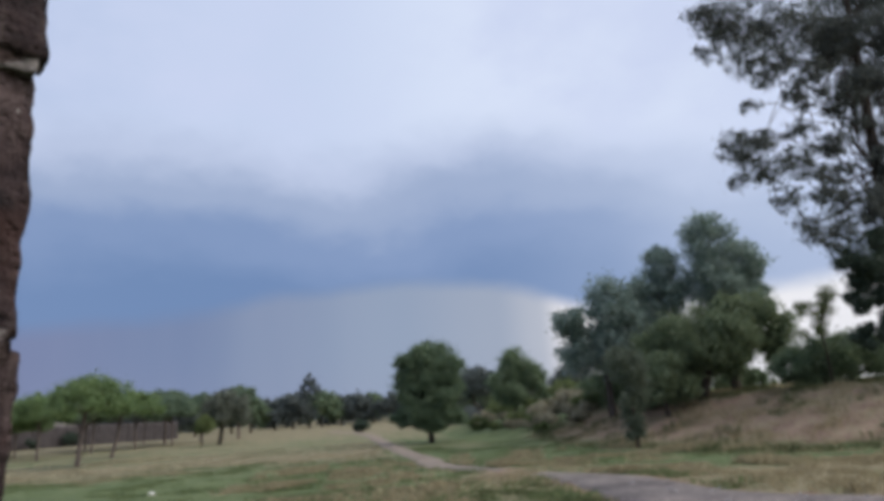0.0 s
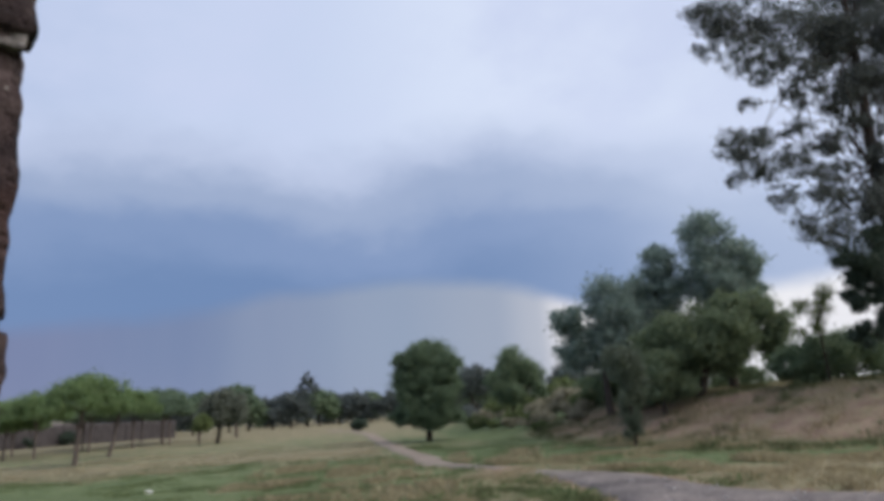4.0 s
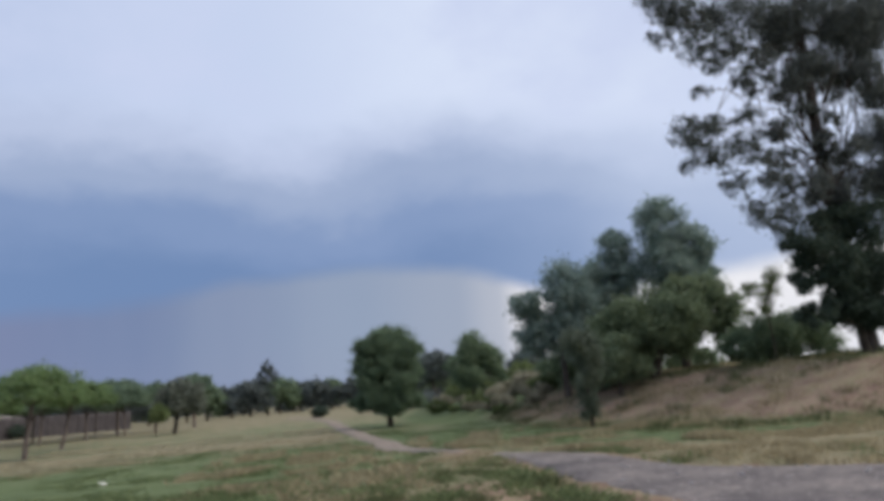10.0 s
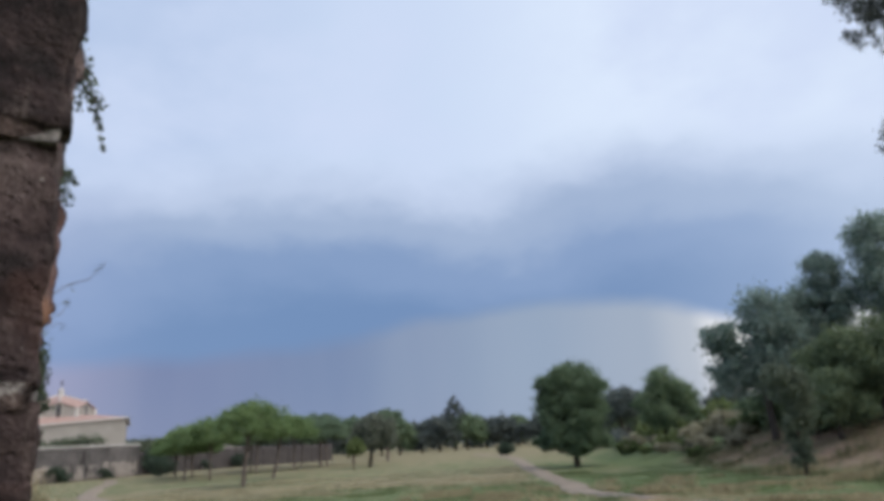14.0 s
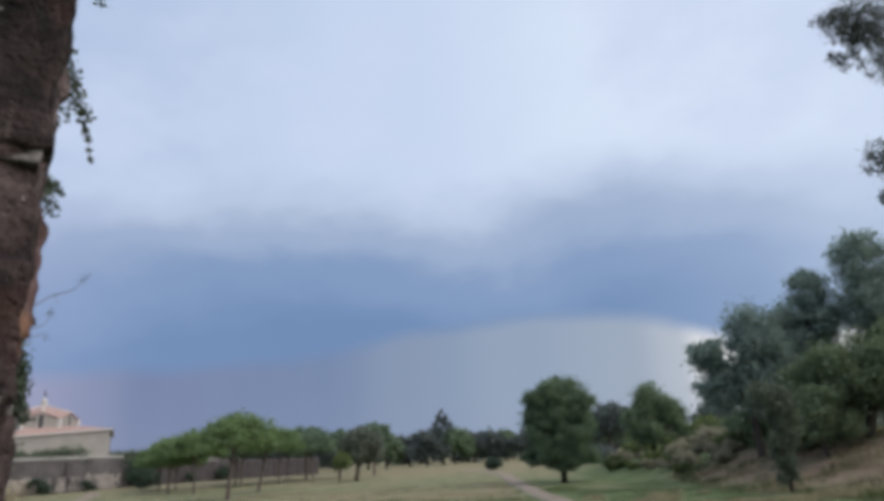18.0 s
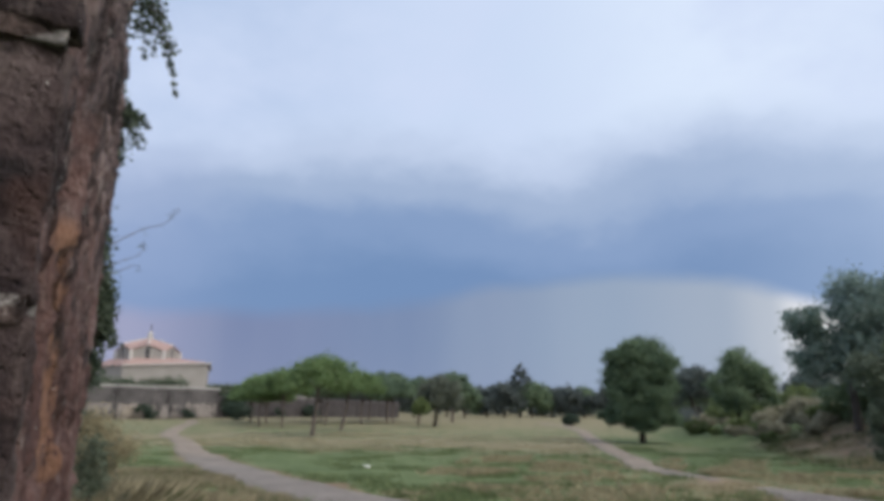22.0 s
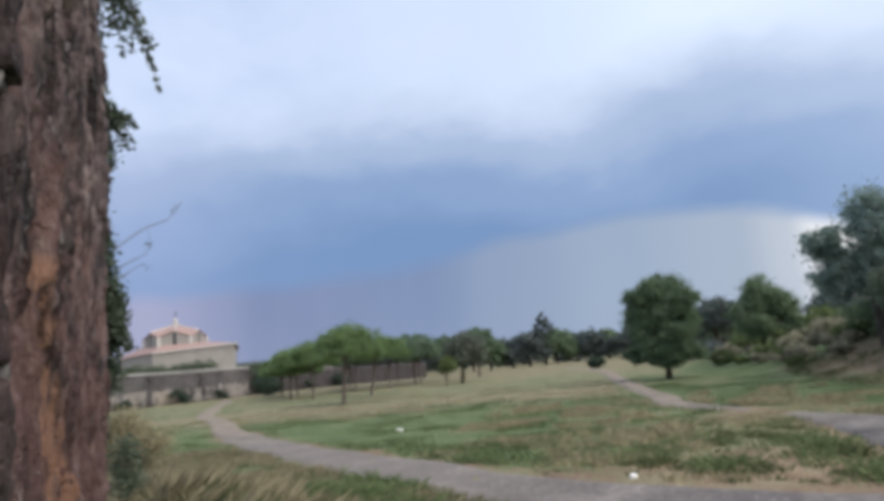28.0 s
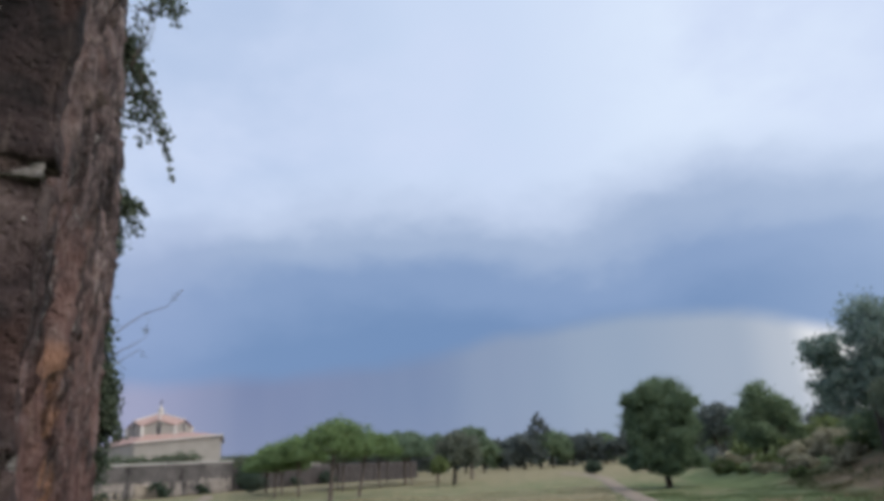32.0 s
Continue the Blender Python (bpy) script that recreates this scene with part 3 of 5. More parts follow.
def tree(name, base, lobes, count, size, leaf, bark, label, category="tree", radius=0.2, seed=1, per=9, flat=False, droop=0.0,
         slim=0.5, fork=0.45, group="", limbs=True, fill=0.45, thick=0.3, tight=1.0):
    """A tree at base: tapered trunk with limbs to every lobe, crown of many small leaves in clumps. Lobes are in world metres."""
    rng = np.random.default_rng(seed)
    bx, by, bz = base
    rel = [(x - bx, y - by, z - bz, rx, rz) for x, y, z, rx, rz in lobes]
    root = thing(name, base, label, category, group)
    mean = np.mean([[l[0], l[1], l[2]] for l in rel], axis=0)
    low = min(l[2] - l[4] * 0.6 for l in rel)
    fz = max(0.25, low + (mean[2] - low) * fork)
    mid = np.array([mean[0] * 0.5, mean[1] * 0.5, fz])
    trunk = [(0, 0, -0.3), (0, 0, 0.1), tuple(mid * 0.35 + rng.normal(0, 0.04 * radius * 5, 3) * (1, 1, 0)), tuple(mid * 0.7), tuple(mid)]
    top = np.array(max(rel, key=lambda l: l[2])[:3])
    trunk.append(tuple((mid + top) / 2))
    trunk.append(tuple(top))
    pieces = [tube(trunk, [radius * k for k in (1.35, 1.1, 0.95, 0.85, 0.7, 0.4, 0.08)], 8)]
    if limbs:
        for l in rel:
            a = np.array(trunk[rng.integers(3, 6)])
            c = np.array(l[:3])
            pieces.append(limb(rng, a, c, radius * thick, radius * thick * 0.25))
            for _ in range(3):
                tip = c + rng.normal(0, 0.5, 3) * (l[3], l[3], l[4])
                pieces.append(limb(rng, c, tip, radius * thick * 0.4, radius * thick * 0.12, 0.05, 3, 5))
    part("trunk", mesh_of("trunk", *joined(pieces), bark, True), root)
    centres, spread = clumps(rng, rel, per, fill, flat, tight)
    part("crown", quads_mesh("crown", leaf_quads(rng, centres, spread, int(count * 1.45), size * 0.86, slim, droop), leaf), root)
    return root


def bough(seed, a, b, n, r, wide=0.6):
    """n leaf masses strung unevenly from a to b."""
    rng = np.random.default_rng(seed)
    a, b = np.array(a, float), np.array(b, float)
    out = []
    for k in range(n):
        p = a + (b - a) * (k + rng.uniform(0.1, 0.9)) / n + rng.normal(0, wide, 3) * (1, 0.7, 0.8)
        q = r * rng.uniform(0.7, 1.25)
        out.append((*p, q, q * rng.uniform(0.65, 0.9)))
    return out


# ---- ground: one sheet with a bank ----
def step(lo, hi, x):
    u = np.clip((np.asarray(x, float) - lo) / (hi - lo), 0, 1)
    return u * u * (3 - 2 * u)


def bank_foot(y):
    return np.interp(y, [0, 14, 20, 24, 31, 38, 45, 60, 90, 140, 400], [34, 26, 19, 15.2, 12.8, 11.6, 9.8, 9.0, 9.6, 14, 30])


def ground_z(x, y):
    x, y = np.asarray(x, float), np.asarray(y, float)
    z = -0.4 * step(3, 11, y) - 0.3 * step(11, 40, y)
    rise = np.interp(y, [0, 31, 40, 60, 100, 200], [2.3, 2.3, 2.3, 2.6, 2.2, 1.0])
    z = z + rise * step(0, 11, x - bank_foot(y)) + 0.5 * step(11, 30, x - bank_foot(y)) * step(0, 20, y)
    z = z + 0.55 * np.exp(-(((x + 6.0) / 2.6) ** 2 + ((y - 8.0) / 3.0) ** 2))
    z = z + 0.03 * np.sin(x * 0.9 + 1.3 * np.sin(y * 0.5)) * np.sin(y * 0.7 + 0.4) * step(5, 9, y)
    z = z + 0.25 * np.sin(x * 0.06 + 1) * np.sin(y * 0.045) * step(70, 140, y)
    return z


def graded(fine_lo, fine_hi, fine, lo, hi, grow=1.14):
    mid = list(np.arange(fine_lo, fine_hi, fine))
    out, s, p = [], fine, mid[-1]
    while p < hi:
        s *= grow
        p += s
        out.append(p)
    back, s, p = [], fine, mid[0]
    while p > lo:
        s *= grow
        p -= s
        back.append(p)
    return np.array(back[::-1] + mid + out)


LEFT_PATH = [(-52, 92, 1.5), (-46, 82, 1.4), (-38.2, 66, 1.3), (-34.0, 58, 1.3), (-29.2, 49.2, 1.3), (-22.9, 40.6, 1.35), (-17.0, 31.2, 1.5), (-12.6, 25.0, 1.75), (-8.5, 20.1, 1.85), (-5.0, 16.2, 1.95),
             (-2.2, 13.2, 2.0), (0.3, 11.2, 2.1), (3.2, 9.2, 3.0), (6.5, 8.1, 5.8), (11, 7.2, 7.5), (18, 6.4, 7.0), (30, 5.5, 6.0)]
FAR_PATH = [(14, 5.5, 4.5), (9.8, 8.6, 5.2), (7.4, 11.4, 4.2), (6.7, 13.6, 3.1), (6.6, 15.6, 2.7), (6.6, 17.6, 2.3), (6.4, 19.4, 1.7), (6.0, 21.0, 0.9), (5.5, 22.4, 0.25), (4.9, 24.0, 0.45), (4.2, 26.0, 1.0), (3.6, 29.5, 1.2), (3.6, 34, 1.25), (3.3, 40, 1.2), (3.0, 48, 1.2),
            (2.7, 62, 1.3), (2.5, 80, 1.4), (0.8, 100, 1.5), (-3, 124, 1.6)]


def spline(points, spacing=0.3):
    """Smooth polyline through (x, y, width) points."""
    p = np.array(points, float)
    p = np.vstack([2 * p[0] - p[1], p, 2 * p[-1] - p[-2]])
    out = []
    for i in range(1, len(p) - 2):
        n = max(2, int(np.linalg.norm(p[i + 1, :2] - p[i, :2]) / spacing))
        for s in np.arange(n) / n:
            out.append(0.5 * (2 * p[i] + (p[i + 1] - p[i - 1]) * s + (2 * p[i - 1] - 5 * p[i] + 4 * p[i + 1] - p[i + 2]) * s * s
                              + (3 * p[i] - p[i - 1] - 3 * p[i + 1] + p[i + 2]) * s ** 3))
    return np.array(out)


LEFT_LINE, FAR_LINE = spline(LEFT_PATH), spline(FAR_PATH)


def path_distance(x, y):
    """Metres to the nearest path edge; negative on a path."""
    x, y = np.atleast_1d(x), np.atleast_1d(y)
    best = np.full(x.shape, 1e9)
    for line in (LEFT_LINE[::3], FAR_LINE[::3]):
        for px, py, w in line:
            best = np.minimum(best, np.hypot(x - px, y - py) - w / 2)
    return best


def value_noise(x, y, scale, seed):
    rng = np.random.default_rng(seed)
    table = rng.random((64, 64))
    u, v = x * scale, y * scale
    i, j = np.floor(u).astype(int), np.floor(v).astype(int)
    fu, fv = u - i, v - j
    fu, fv = fu * fu * (3 - 2 * fu), fv * fv * (3 - 2 * fv)
    t = lambda a, b: table[a % 64, b % 64]
    return (t(i, j) * (1 - fu) + t(i + 1, j) * fu) * (1 - fv) + (t(i, j + 1) * (1 - fu) + t(i + 1, j + 1) * fu) * fv


def dryness(x, y):
    side = x - bank_foot(y)
    d = 0.22 + 0.3 * step(30, 48, y) + 0.15 * step(60, 110, y)
    d = d + 0.35 * np.exp(-((y - 45) / 5) ** 2)
    d = d - 0.3 * np.exp(-(((x + 4) / 14) ** 2 + ((y - 24) / 8) ** 2))
    d = np.where(x > 2, d - 0.34 * step(20, 26, y) * (1 - step(50, 70, y)), d)
    d = np.maximum(d, 0.85 * step(7.5, 10.5, x) * (1 - step(17.0, 20.5, y)))
    d = np.maximum(d, 0.62 * (1 - step(2.0, 4.5, path_distance(x, y))) * (1 - step(20, 32, y)) * step(-3.0, 2.0, x))
    d = np.maximum(d, 0.6 * (1 - step(8, 14, y)) * (1 - step(-1.5, 0.5, x)))
    d = np.maximum(d, (0.75 * step(0.0, 3.0, side) - 0.3 * step(8.0, 10.5, side)) * (1 - step(42, 52, y)))
    d = np.where(side > 0, d - 0.25 * step(40, 47, y) * (1 - step(75, 90, y)), d)
    return d


def bareness(x, y):
    side = x - bank_foot(y)
    b = 0.58 * (1 - step(0.05, 1.1, path_distance(x, y))) * (1 - step(25, 60, y))
    isle = np.exp(-(((x - 3.0) / 3.6) ** 2 + ((y - 12.9) / 2.6) ** 2))
    b = np.maximum(b, 0.72 * isle)
    b = np.maximum(b, 0.5 * np.exp(-(((x - 4.6) / 1.6) ** 2 + ((y - 22.6) / 2.6) ** 2)))
    b = np.maximum(b, 0.6 * step(0.3, 3.0, side) * (1 - step(8.5, 12.0, side)) * (1 - step(42, 55, y)) * step(17, 22, y))
    b = np.maximum(b, 0.42 * step(6.5, 9.0, x) * (1 - step(0.6, 3.2, path_distance(x, y))) * step(14, 16, y) * (1 - step(22, 26, y)))
    b = np.maximum(b, 0.3 * step(75, 100, y))
    return b


gx, gy = graded(-14, 14, 0.22, -3000, 3000), graded(3, 28, 0.22, -3000, 3200)
X, Y = np.meshgrid(gx, gy)
Z = ground_z(X, Y)
near = (1 - step(30, 45, Y)) * (1 - step(20, 30, np.abs(X))) * step(-2, 3, Y)
Z = Z + near * (0.09 * (value_noise(X, Y, 1.1, 3) - 0.5) + 0.07 * (value_noise(X, Y, 2.7, 4) - 0.5))
ny, nx = X.shape
idx = np.arange(nx * ny).reshape(ny, nx)
quad = np.stack([idx[:-1, :-1], idx[:-1, 1:], idx[1:, 1:], idx[1:, :-1]], -1).reshape(-1, 4)
me = bpy.data.meshes.new("ground")
me.from_pydata(np.stack([X, Y, Z], -1).reshape(-1, 3).tolist(), [], quad.tolist())
me.polygons.foreach_set("use_smooth", [True] * len(me.polygons))
for layer, values in (("dry", dryness(X.ravel(), Y.ravel())), ("bare", bareness(X.ravel(), Y.ravel())), ("red", step(-1.0, 2.0, X.ravel() - bank_foot(Y.ravel())) * step(17, 22, Y.ravel()))):
    me.attributes.new(layer, "FLOAT", "POINT").data.foreach_set("value", np.asarray(values, np.float32))
me.materials.append(GROUND)
tagged(new("ground", me), "meadow of green and dried summer grass with bare soil patches", "ground", kind="structure")


def path_strip(name, line, lift, label):
    """A worn gravel strip, crowned, whose ragged edges dip into the ground."""
    verts, faces, cols = [], [], 11
    rng = np.random.default_rng(5)
    for i, (x, y, w) in enumerate(line):
        d = line[min(i + 1, len(line) - 1), :2] - line[max(i - 1, 0), :2]
        d = d / np.linalg.norm(d)
        nrm = np.array([d[1], -d[0]])
        wob = 0.22 * (value_noise(np.array([i * 0.13]), np.array([1.0]), 1.0, 8)[0] - 0.5)
        for k in range(cols):
            s = k / (cols - 1) * 2 - 1
            p = np.array([x, y]) + nrm * (s * (w / 2 + 0.12) + wob)
            edge = abs(s)
            rise = lift * min(1.0, 0.25 + w / 2.0) - (0.09 if w < 0.35 else 0.0)
            z = float(ground_z(p[0], p[1])) + rise - lift * 2.6 * float(step(0.72, 1.0, edge)) + rng.normal(0, 0.004)
            verts.append((p[0], p[1], z))
    for i in range(len(line) - 1):
        for k in range(cols - 1):
            a = i * cols + k
            faces.append((a, a + 1, a + cols + 1, a + cols))
    ob = new(name, mesh_of(name, verts, faces, GRAVEL, True))
    return tagged(ob, label, "path", kind="structure")


path_strip("footpath", LEFT_LINE, 0.06, "grey gravel footpath curving across the meadow")
path_strip("gravel_track", FAR_LINE, 0.075, "worn grey gravel track leading past the round tree")


# ---- the stone pier beside the camera ----
PIER_AT, PIER_TURN = (-0.71, 1.722, 0.0), 36.0
PIER = thing("stone_pier", PIER_AT, "weathered red-brown tufa block pier with pale mortar joints", "pier", rz=PIER_TURN)
COURSE, FIRST, COURSES = 0.54, 0.14 - 0.54, 15


def rough_block(size, cuts, seed, edge=0.05, rough=0.03):
    """A squared block with worn round edges and a pitted, uneven skin, centred on its origin."""
    bm = bmesh.new()
    bmesh.ops.create_cube(bm, size=1.0)
    bmesh.ops.subdivide_edges(bm, edges=bm.edges[:], cuts=cuts, use_grid_fill=True)
    half = Vector(size) / 2
    off = Vector((seed * 3.17, seed * 1.73, seed * 0.91))
    for v in bm.verts:
        p = Vector((v.co.x * size[0], v.co.y * size[1], v.co.z * size[2]))
        inner = Vector([max(-h + edge, min(h - edge, c)) for c, h in zip(p, half)])
        d = p - inner
        if d.length > 1e-6:
            d = d.normalized()
            p = inner + d * edge
        q = p + off
        bump = noise.noise(q * 2.6) * 0.45 + noise.noise(q * 7.0) * 0.75 + noise.noise(q * 17.0) * 0.45 + noise.noise(q * 37.0) * 0.2
        p += (d if d.length > 0.5 else Vector((0, 0, 0))) * (bump * rough - 0.006)
        v.co = p
    for f in bm.faces:
        f.smooth = True
    me = bpy.data.meshes.new("stone_block")
    bm.to_mesh(me)
    bm.free()
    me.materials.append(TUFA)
    return me


PIER_W, PIER_D = 2.4, 4.4
rng = np.random.default_rng(11)
for k in range(COURSES):
    z0 = FIRST + k * COURSE
    close = 2 <= k <= 6
    gap = 0.018
    first = 0.86 if k % 2 else 0.56
    x, cells = 0.0, []
    while x > -PIER_W + 0.05:
        xa = x - (first if not cells else rng.uniform(0.7, 0.95))
        xa = -PIER_W if xa < -PIER_W + 0.35 else xa
        cells.append((xa, x - (gap if cells else 0.0)))
        x = xa
    for n, (xa, xb) in enumerate(cells):
        size = (xb - xa, 0.1, COURSE - 0.022)
        me = rough_block(size, 34 if (close and n == 0) else 20 if (close and n == 1) else 7, k * 7 + n, 0.014, 0.024)
        shift = rng.normal(0, 0.008, 2)
        part("stone_block", me, PIER, at=pose((xa + xb) / 2 + shift[0] * 0.4 + 0.016, 0.05 + shift[1], z0 + COURSE / 2, 0, 0, rng.normal(0, 0.5)))
# lime mortar beds in the block face, broken short of the eroded side
for k in range(COURSES + 1):
    z0 = FIRST + k * COURSE
    me = rough_block((PIER_W - 0.01, 0.1, 0.072), 64 if 3 <= k <= 7 else 6, 100 + k, 0.012, 0.02)
    me.materials.clear()
    me.materials.append(MORTAR)
    part("mortar_joint", me, PIER, "crumbling pale lime mortar", at=pose(-PIER_W / 2 + 0.014, 0.037, z0))
core = rough_block((PIER_W - 0.1, PIER_D - 0.2, COURSES * COURSE - 0.05), 4, 99, 0.03, 0.01)
part("rubble_core", core, PIER, at=pose(-PIER_W / 2 - 0.25, PIER_D / 2 + 0.05, FIRST + COURSES * COURSE / 2))


def facets(y, z, sy, sz, seed):
    """Broken-stone relief: every cell has its own level and tilt."""
    p = Vector((y * sy, z * sz, seed))
    mid = noise.voronoi(p)[1][0]
    level = noise.noise(mid * 5.3 + Vector((1.7, 0.4, 2.9)))
    tilt = noise.noise(mid * 4.1 + Vector((8.3, 3.1, 0.2)))
    return level + tilt * (p.x - mid.x) * 1.3 + 0.7 * noise.noise(mid * 3.7) * (p.y - mid.y)


def eroded_face(y1, z0, z1):
    """The pier's long side: bare tufa broken into chips, upright ribs and clefts."""
    ys = np.concatenate([np.arange(0.03, 1.3, 0.013), np.arange(1.3, y1 + 0.015, 0.03)])
    zs = np.concatenate([np.arange(z0, 0.7, 0.06), np.arange(0.7, 6.0, 0.021), np.arange(6.0, z1, 0.06)])
    verts, faces = [], []
    for y in ys:
        ease = 0.35 + 0.65 * min(1.0, (y - ys[0]) / 0.3)
        for z in zs:
            u = y + noise.noise(Vector((y * 1.3, z * 0.9, 4.0))) * 0.16
            w = z + noise.noise(Vector((y * 5.0, z * 4.0, 6.0))) * 0.06
            rib = noise.noise(Vector((u * 6.5, z * 1.3, 1.0)))
            pit = noise.noise(Vector((y * 32.0, z * 21.0, 5.0)))
            cleft = abs(noise.noise(Vector((u * 2.1, z * 0.55, 9.0))))
            x = 0.044 * rib + 0.038 * facets(u, w, 3.4, 1.7, 0.5) + 0.034 * facets(u, w, 8.5, 4.2, 3.5) + 0.016 * facets(u, w, 19.0, 14.0, 7.5) + 0.012 * pit
            x -= 0.11 * max(0.0, 1 - cleft / 0.09) ** 1.3
            x = -0.01 + x * ease
            x -= 0.17 * min(1.0, max(0.0, (z - 3.7) / 1.7)) * min(1.0, max(0.0, (y - 1.6) / 2.4))
            x -= 0.25 * max(0.0, (y - y1 + 0.12) / 0.12) ** 2
            verts.append((x, y, z))
        if y == ys[0]:  # curl in behind the facing
            verts = [(p[0] - 0.2, p[1] + 0.05, p[2]) for p in verts] + [(p[0] - 0.03, p[1] + 0.005, p[2]) for p in verts] + verts
    n = len(zs)
    for i in range(len(ys) + 1):
        for k in range(n - 1):
            a = i * n + k
            faces.append((a, a + n, a + n + 1, a + 1))
    return verts, faces


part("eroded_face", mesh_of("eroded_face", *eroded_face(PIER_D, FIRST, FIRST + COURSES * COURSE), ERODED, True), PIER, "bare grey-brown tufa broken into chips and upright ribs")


# ---- ivy and sprigs on the pier's far end ----
def local_pier(x, y, z):
    a = radians(PIER_TURN)
    return (PIER_AT[0] + x * math.cos(a) - y * math.sin(a), PIER_AT[1] + x * math.sin(a) + y * math.cos(a), z)


rng = np.random.default_rng(21)
ivy = thing("ivy", local_pier(-0.14, 4.36, 0.5), "green ivy hanging down the far edge of the stone pier", "ivy", rz=PIER_TURN)
sprays = [  # start and end offset from the wall, start and end height, leaves, spread, leaf size
    (0.1, 0.53, 5.3, 4.25, 95, 0.02, 0.024), (0.15, 0.45, 5.3, 4.55, 80, 0.04, 0.024), (0.1, 0.34, 5.3, 4.6, 90, 0.055, 0.024), (0.06, 0.24, 5.2, 4.55, 90, 0.05, 0.024), (0.02, 0.1, 5.1, 4.4, 60, 0.035, 0.022),
    (0.06, 0.12, 5.5, 5.25, 500, 0.06, 0.013), (0.02, 0.06, 5.5, 5.3, 400, 0.06, 0.013),
    (0.12, 0.3, 5.15, 5.85, 16, 0.03, 0.022), (0.14, 0.18, 5.2, 5.75, 10, 0.03, 0.022), (0.12, 0.5, 5.75, 5.85, 75, 0.05, 0.024), (0.2, 0.45, 6.6, 5.8, 150, 0.06, 0.024), (0.0, 0.2, 6.8, 6.2, 120, 0.06, 0.024),
    (0.02, 0.1, 4.45, 4.1, 90, 0.025, 0.018), (0.02, 0.33, 4.0, 3.86, 170, 0.03, 0.018), (0.02, 0.29, 4.1, 3.68, 230, 0.045, 0.018), (0.02, 0.18, 4.0, 3.5, 260, 0.045, 0.018), (0.02, 0.12, 3.75, 3.35, 130, 0.03, 0.018), (0.0, 0.1, 3.4, 3.0, 170, 0.03, 0.018), (0.0, 0.16, 3.15, 2.75, 260, 0.035, 0.0185),
    (0.0, 0.2, 2.85, 2.3, 760, 0.05, 0.0185), (0.04, 0.27, 2.7, 2.05, 820, 0.045, 0.0185), (0.02, 0.2, 2.5, 1.75, 700, 0.045, 0.0185), (0.0, 0.1, 2.1, 1.35, 360, 0.035, 0.0185)]
stems, quads = [], []
for o0, o1, z0, z1, n, spr, leaf in sprays:
    for rep in range(2):
        a = np.array([o0, rng.uniform(-0.12, 0.12), z0 - 0.5])
        b = np.array([o1 - 0.05 * rep, a[1] + rng.uniform(-0.05, 0.12), z1 - 0.5 + 0.1 * rep])
        ts = np.linspace(0, 1, 14)
        line = a + (b - a) * ts[:, None]
        line[:, 0] += 0.03 * np.sin(ts * math.pi) + 0.012 * np.sin(ts * 9.0 + n)
        stems.append(tube(line, np.linspace(0.008, 0.002, 14), 5))
        quads.append(leaf_quads(rng, line, spr * np.linspace(1.2, 0.6, 14), n, leaf, 0.8, 0.35))
part("stem", mesh_of("stem", *joined(stems), STEM, True), ivy)
part("foliage", quads_mesh("foliage", np.concatenate(quads), LEAF_IVY), ivy)


def sprig(points, r, tufts, seed, label):
    rng = np.random.default_rng(seed)
    p = np.array(points, float)
    root = thing("dry_sprig", tuple(p[0]), label, "sprig", "sprigs on the pier")
    rel = p - p[0]
    part("stem", mesh_of("stem", *tube(rel, np.linspace(r, r * 0.4, len(rel)), 6), STEM, True), root)
    if tufts:
        centres = np.array([rel[-1] * k for k in tufts])
        part("foliage", quads_mesh("foliage", leaf_quads(rng, centres, np.full(len(centres), 0.022), 26, 0.014, 0.4), LEAF_GREY), root)


sprig([(-3.3, 5.25, 2.70), (-3.6, 5.75, 2.93), (-3.84, 6.2, 3.11), (-4.08, 6.85, 3.4), (-4.2, 7.4, 3.6), (-4.15, 7.48, 3.72), (-4.08, 7.51, 3.82)], 0.007, (0.45, 0.8, 0.86, 0.9, 0.94), 3, "thin dry sprig reaching out from the pier")
sprig([(-3.3, 5.25, 2.58), (-3.7, 5.95, 2.82), (-4.2, 6.9, 3.1), (-4.5, 7.45, 3.26), (-4.47, 7.5, 3.4)], 0.006, (0.2, 0.85, 0.95), 4, "short dry sprig growing from the pier")
sprig([(-3.3, 5.25, 2.48), (-3.8, 6.1, 2.76), (-4.3, 7.1, 3.07), (-4.48, 7.5, 3.12)], 0.005, (0.2, 0.92), 5, "short dry sprig growing from the pier")


# ---- trees ----
def gz(x, y):
    return float(ground_z(x, y))


tree("round_tree", (6.2, 52.5, gz(6.2, 52.5)), [(6.3, 52.5, 4.7, 2.75, 2.2), (6.25, 52.4, 3.2, 2.9, 2.0), (6.2, 52.3, 1.6, 2.85, 1.3), (5.1, 52.3, 5.3, 1.5, 1.2), (7.5, 52.4, 5.1, 1.5, 1.2), (8.2, 52.2, 1.2, 1.1, 0.8), (4.2, 52.2, 1.3, 1.0, 0.8), (6.1, 51.4, 0.9, 1.6, 0.8)],
     76000, 0.1, LEAF_ROUND, BARK, "dense round-crowned dark green tree in the meadow", radius=0.22, seed=31, per=16, fill=0.35, tight=0.62)
tree("grey_tree", (-14.9, 84, gz(-14.9, 84)), [(-14.2, 84, 3.7, 2.5, 1.75), (-15.7, 84, 2.7, 1.6, 1.4), (-12.9, 84, 2.5, 1.5, 1.3), (-14.2, 83.4, 2.2, 1.7, 1.0)], 13000, 0.2, LEAF_GREY, BARK, "grey-green broad tree on the dry meadow", radius=0.24, seed=32, per=9)
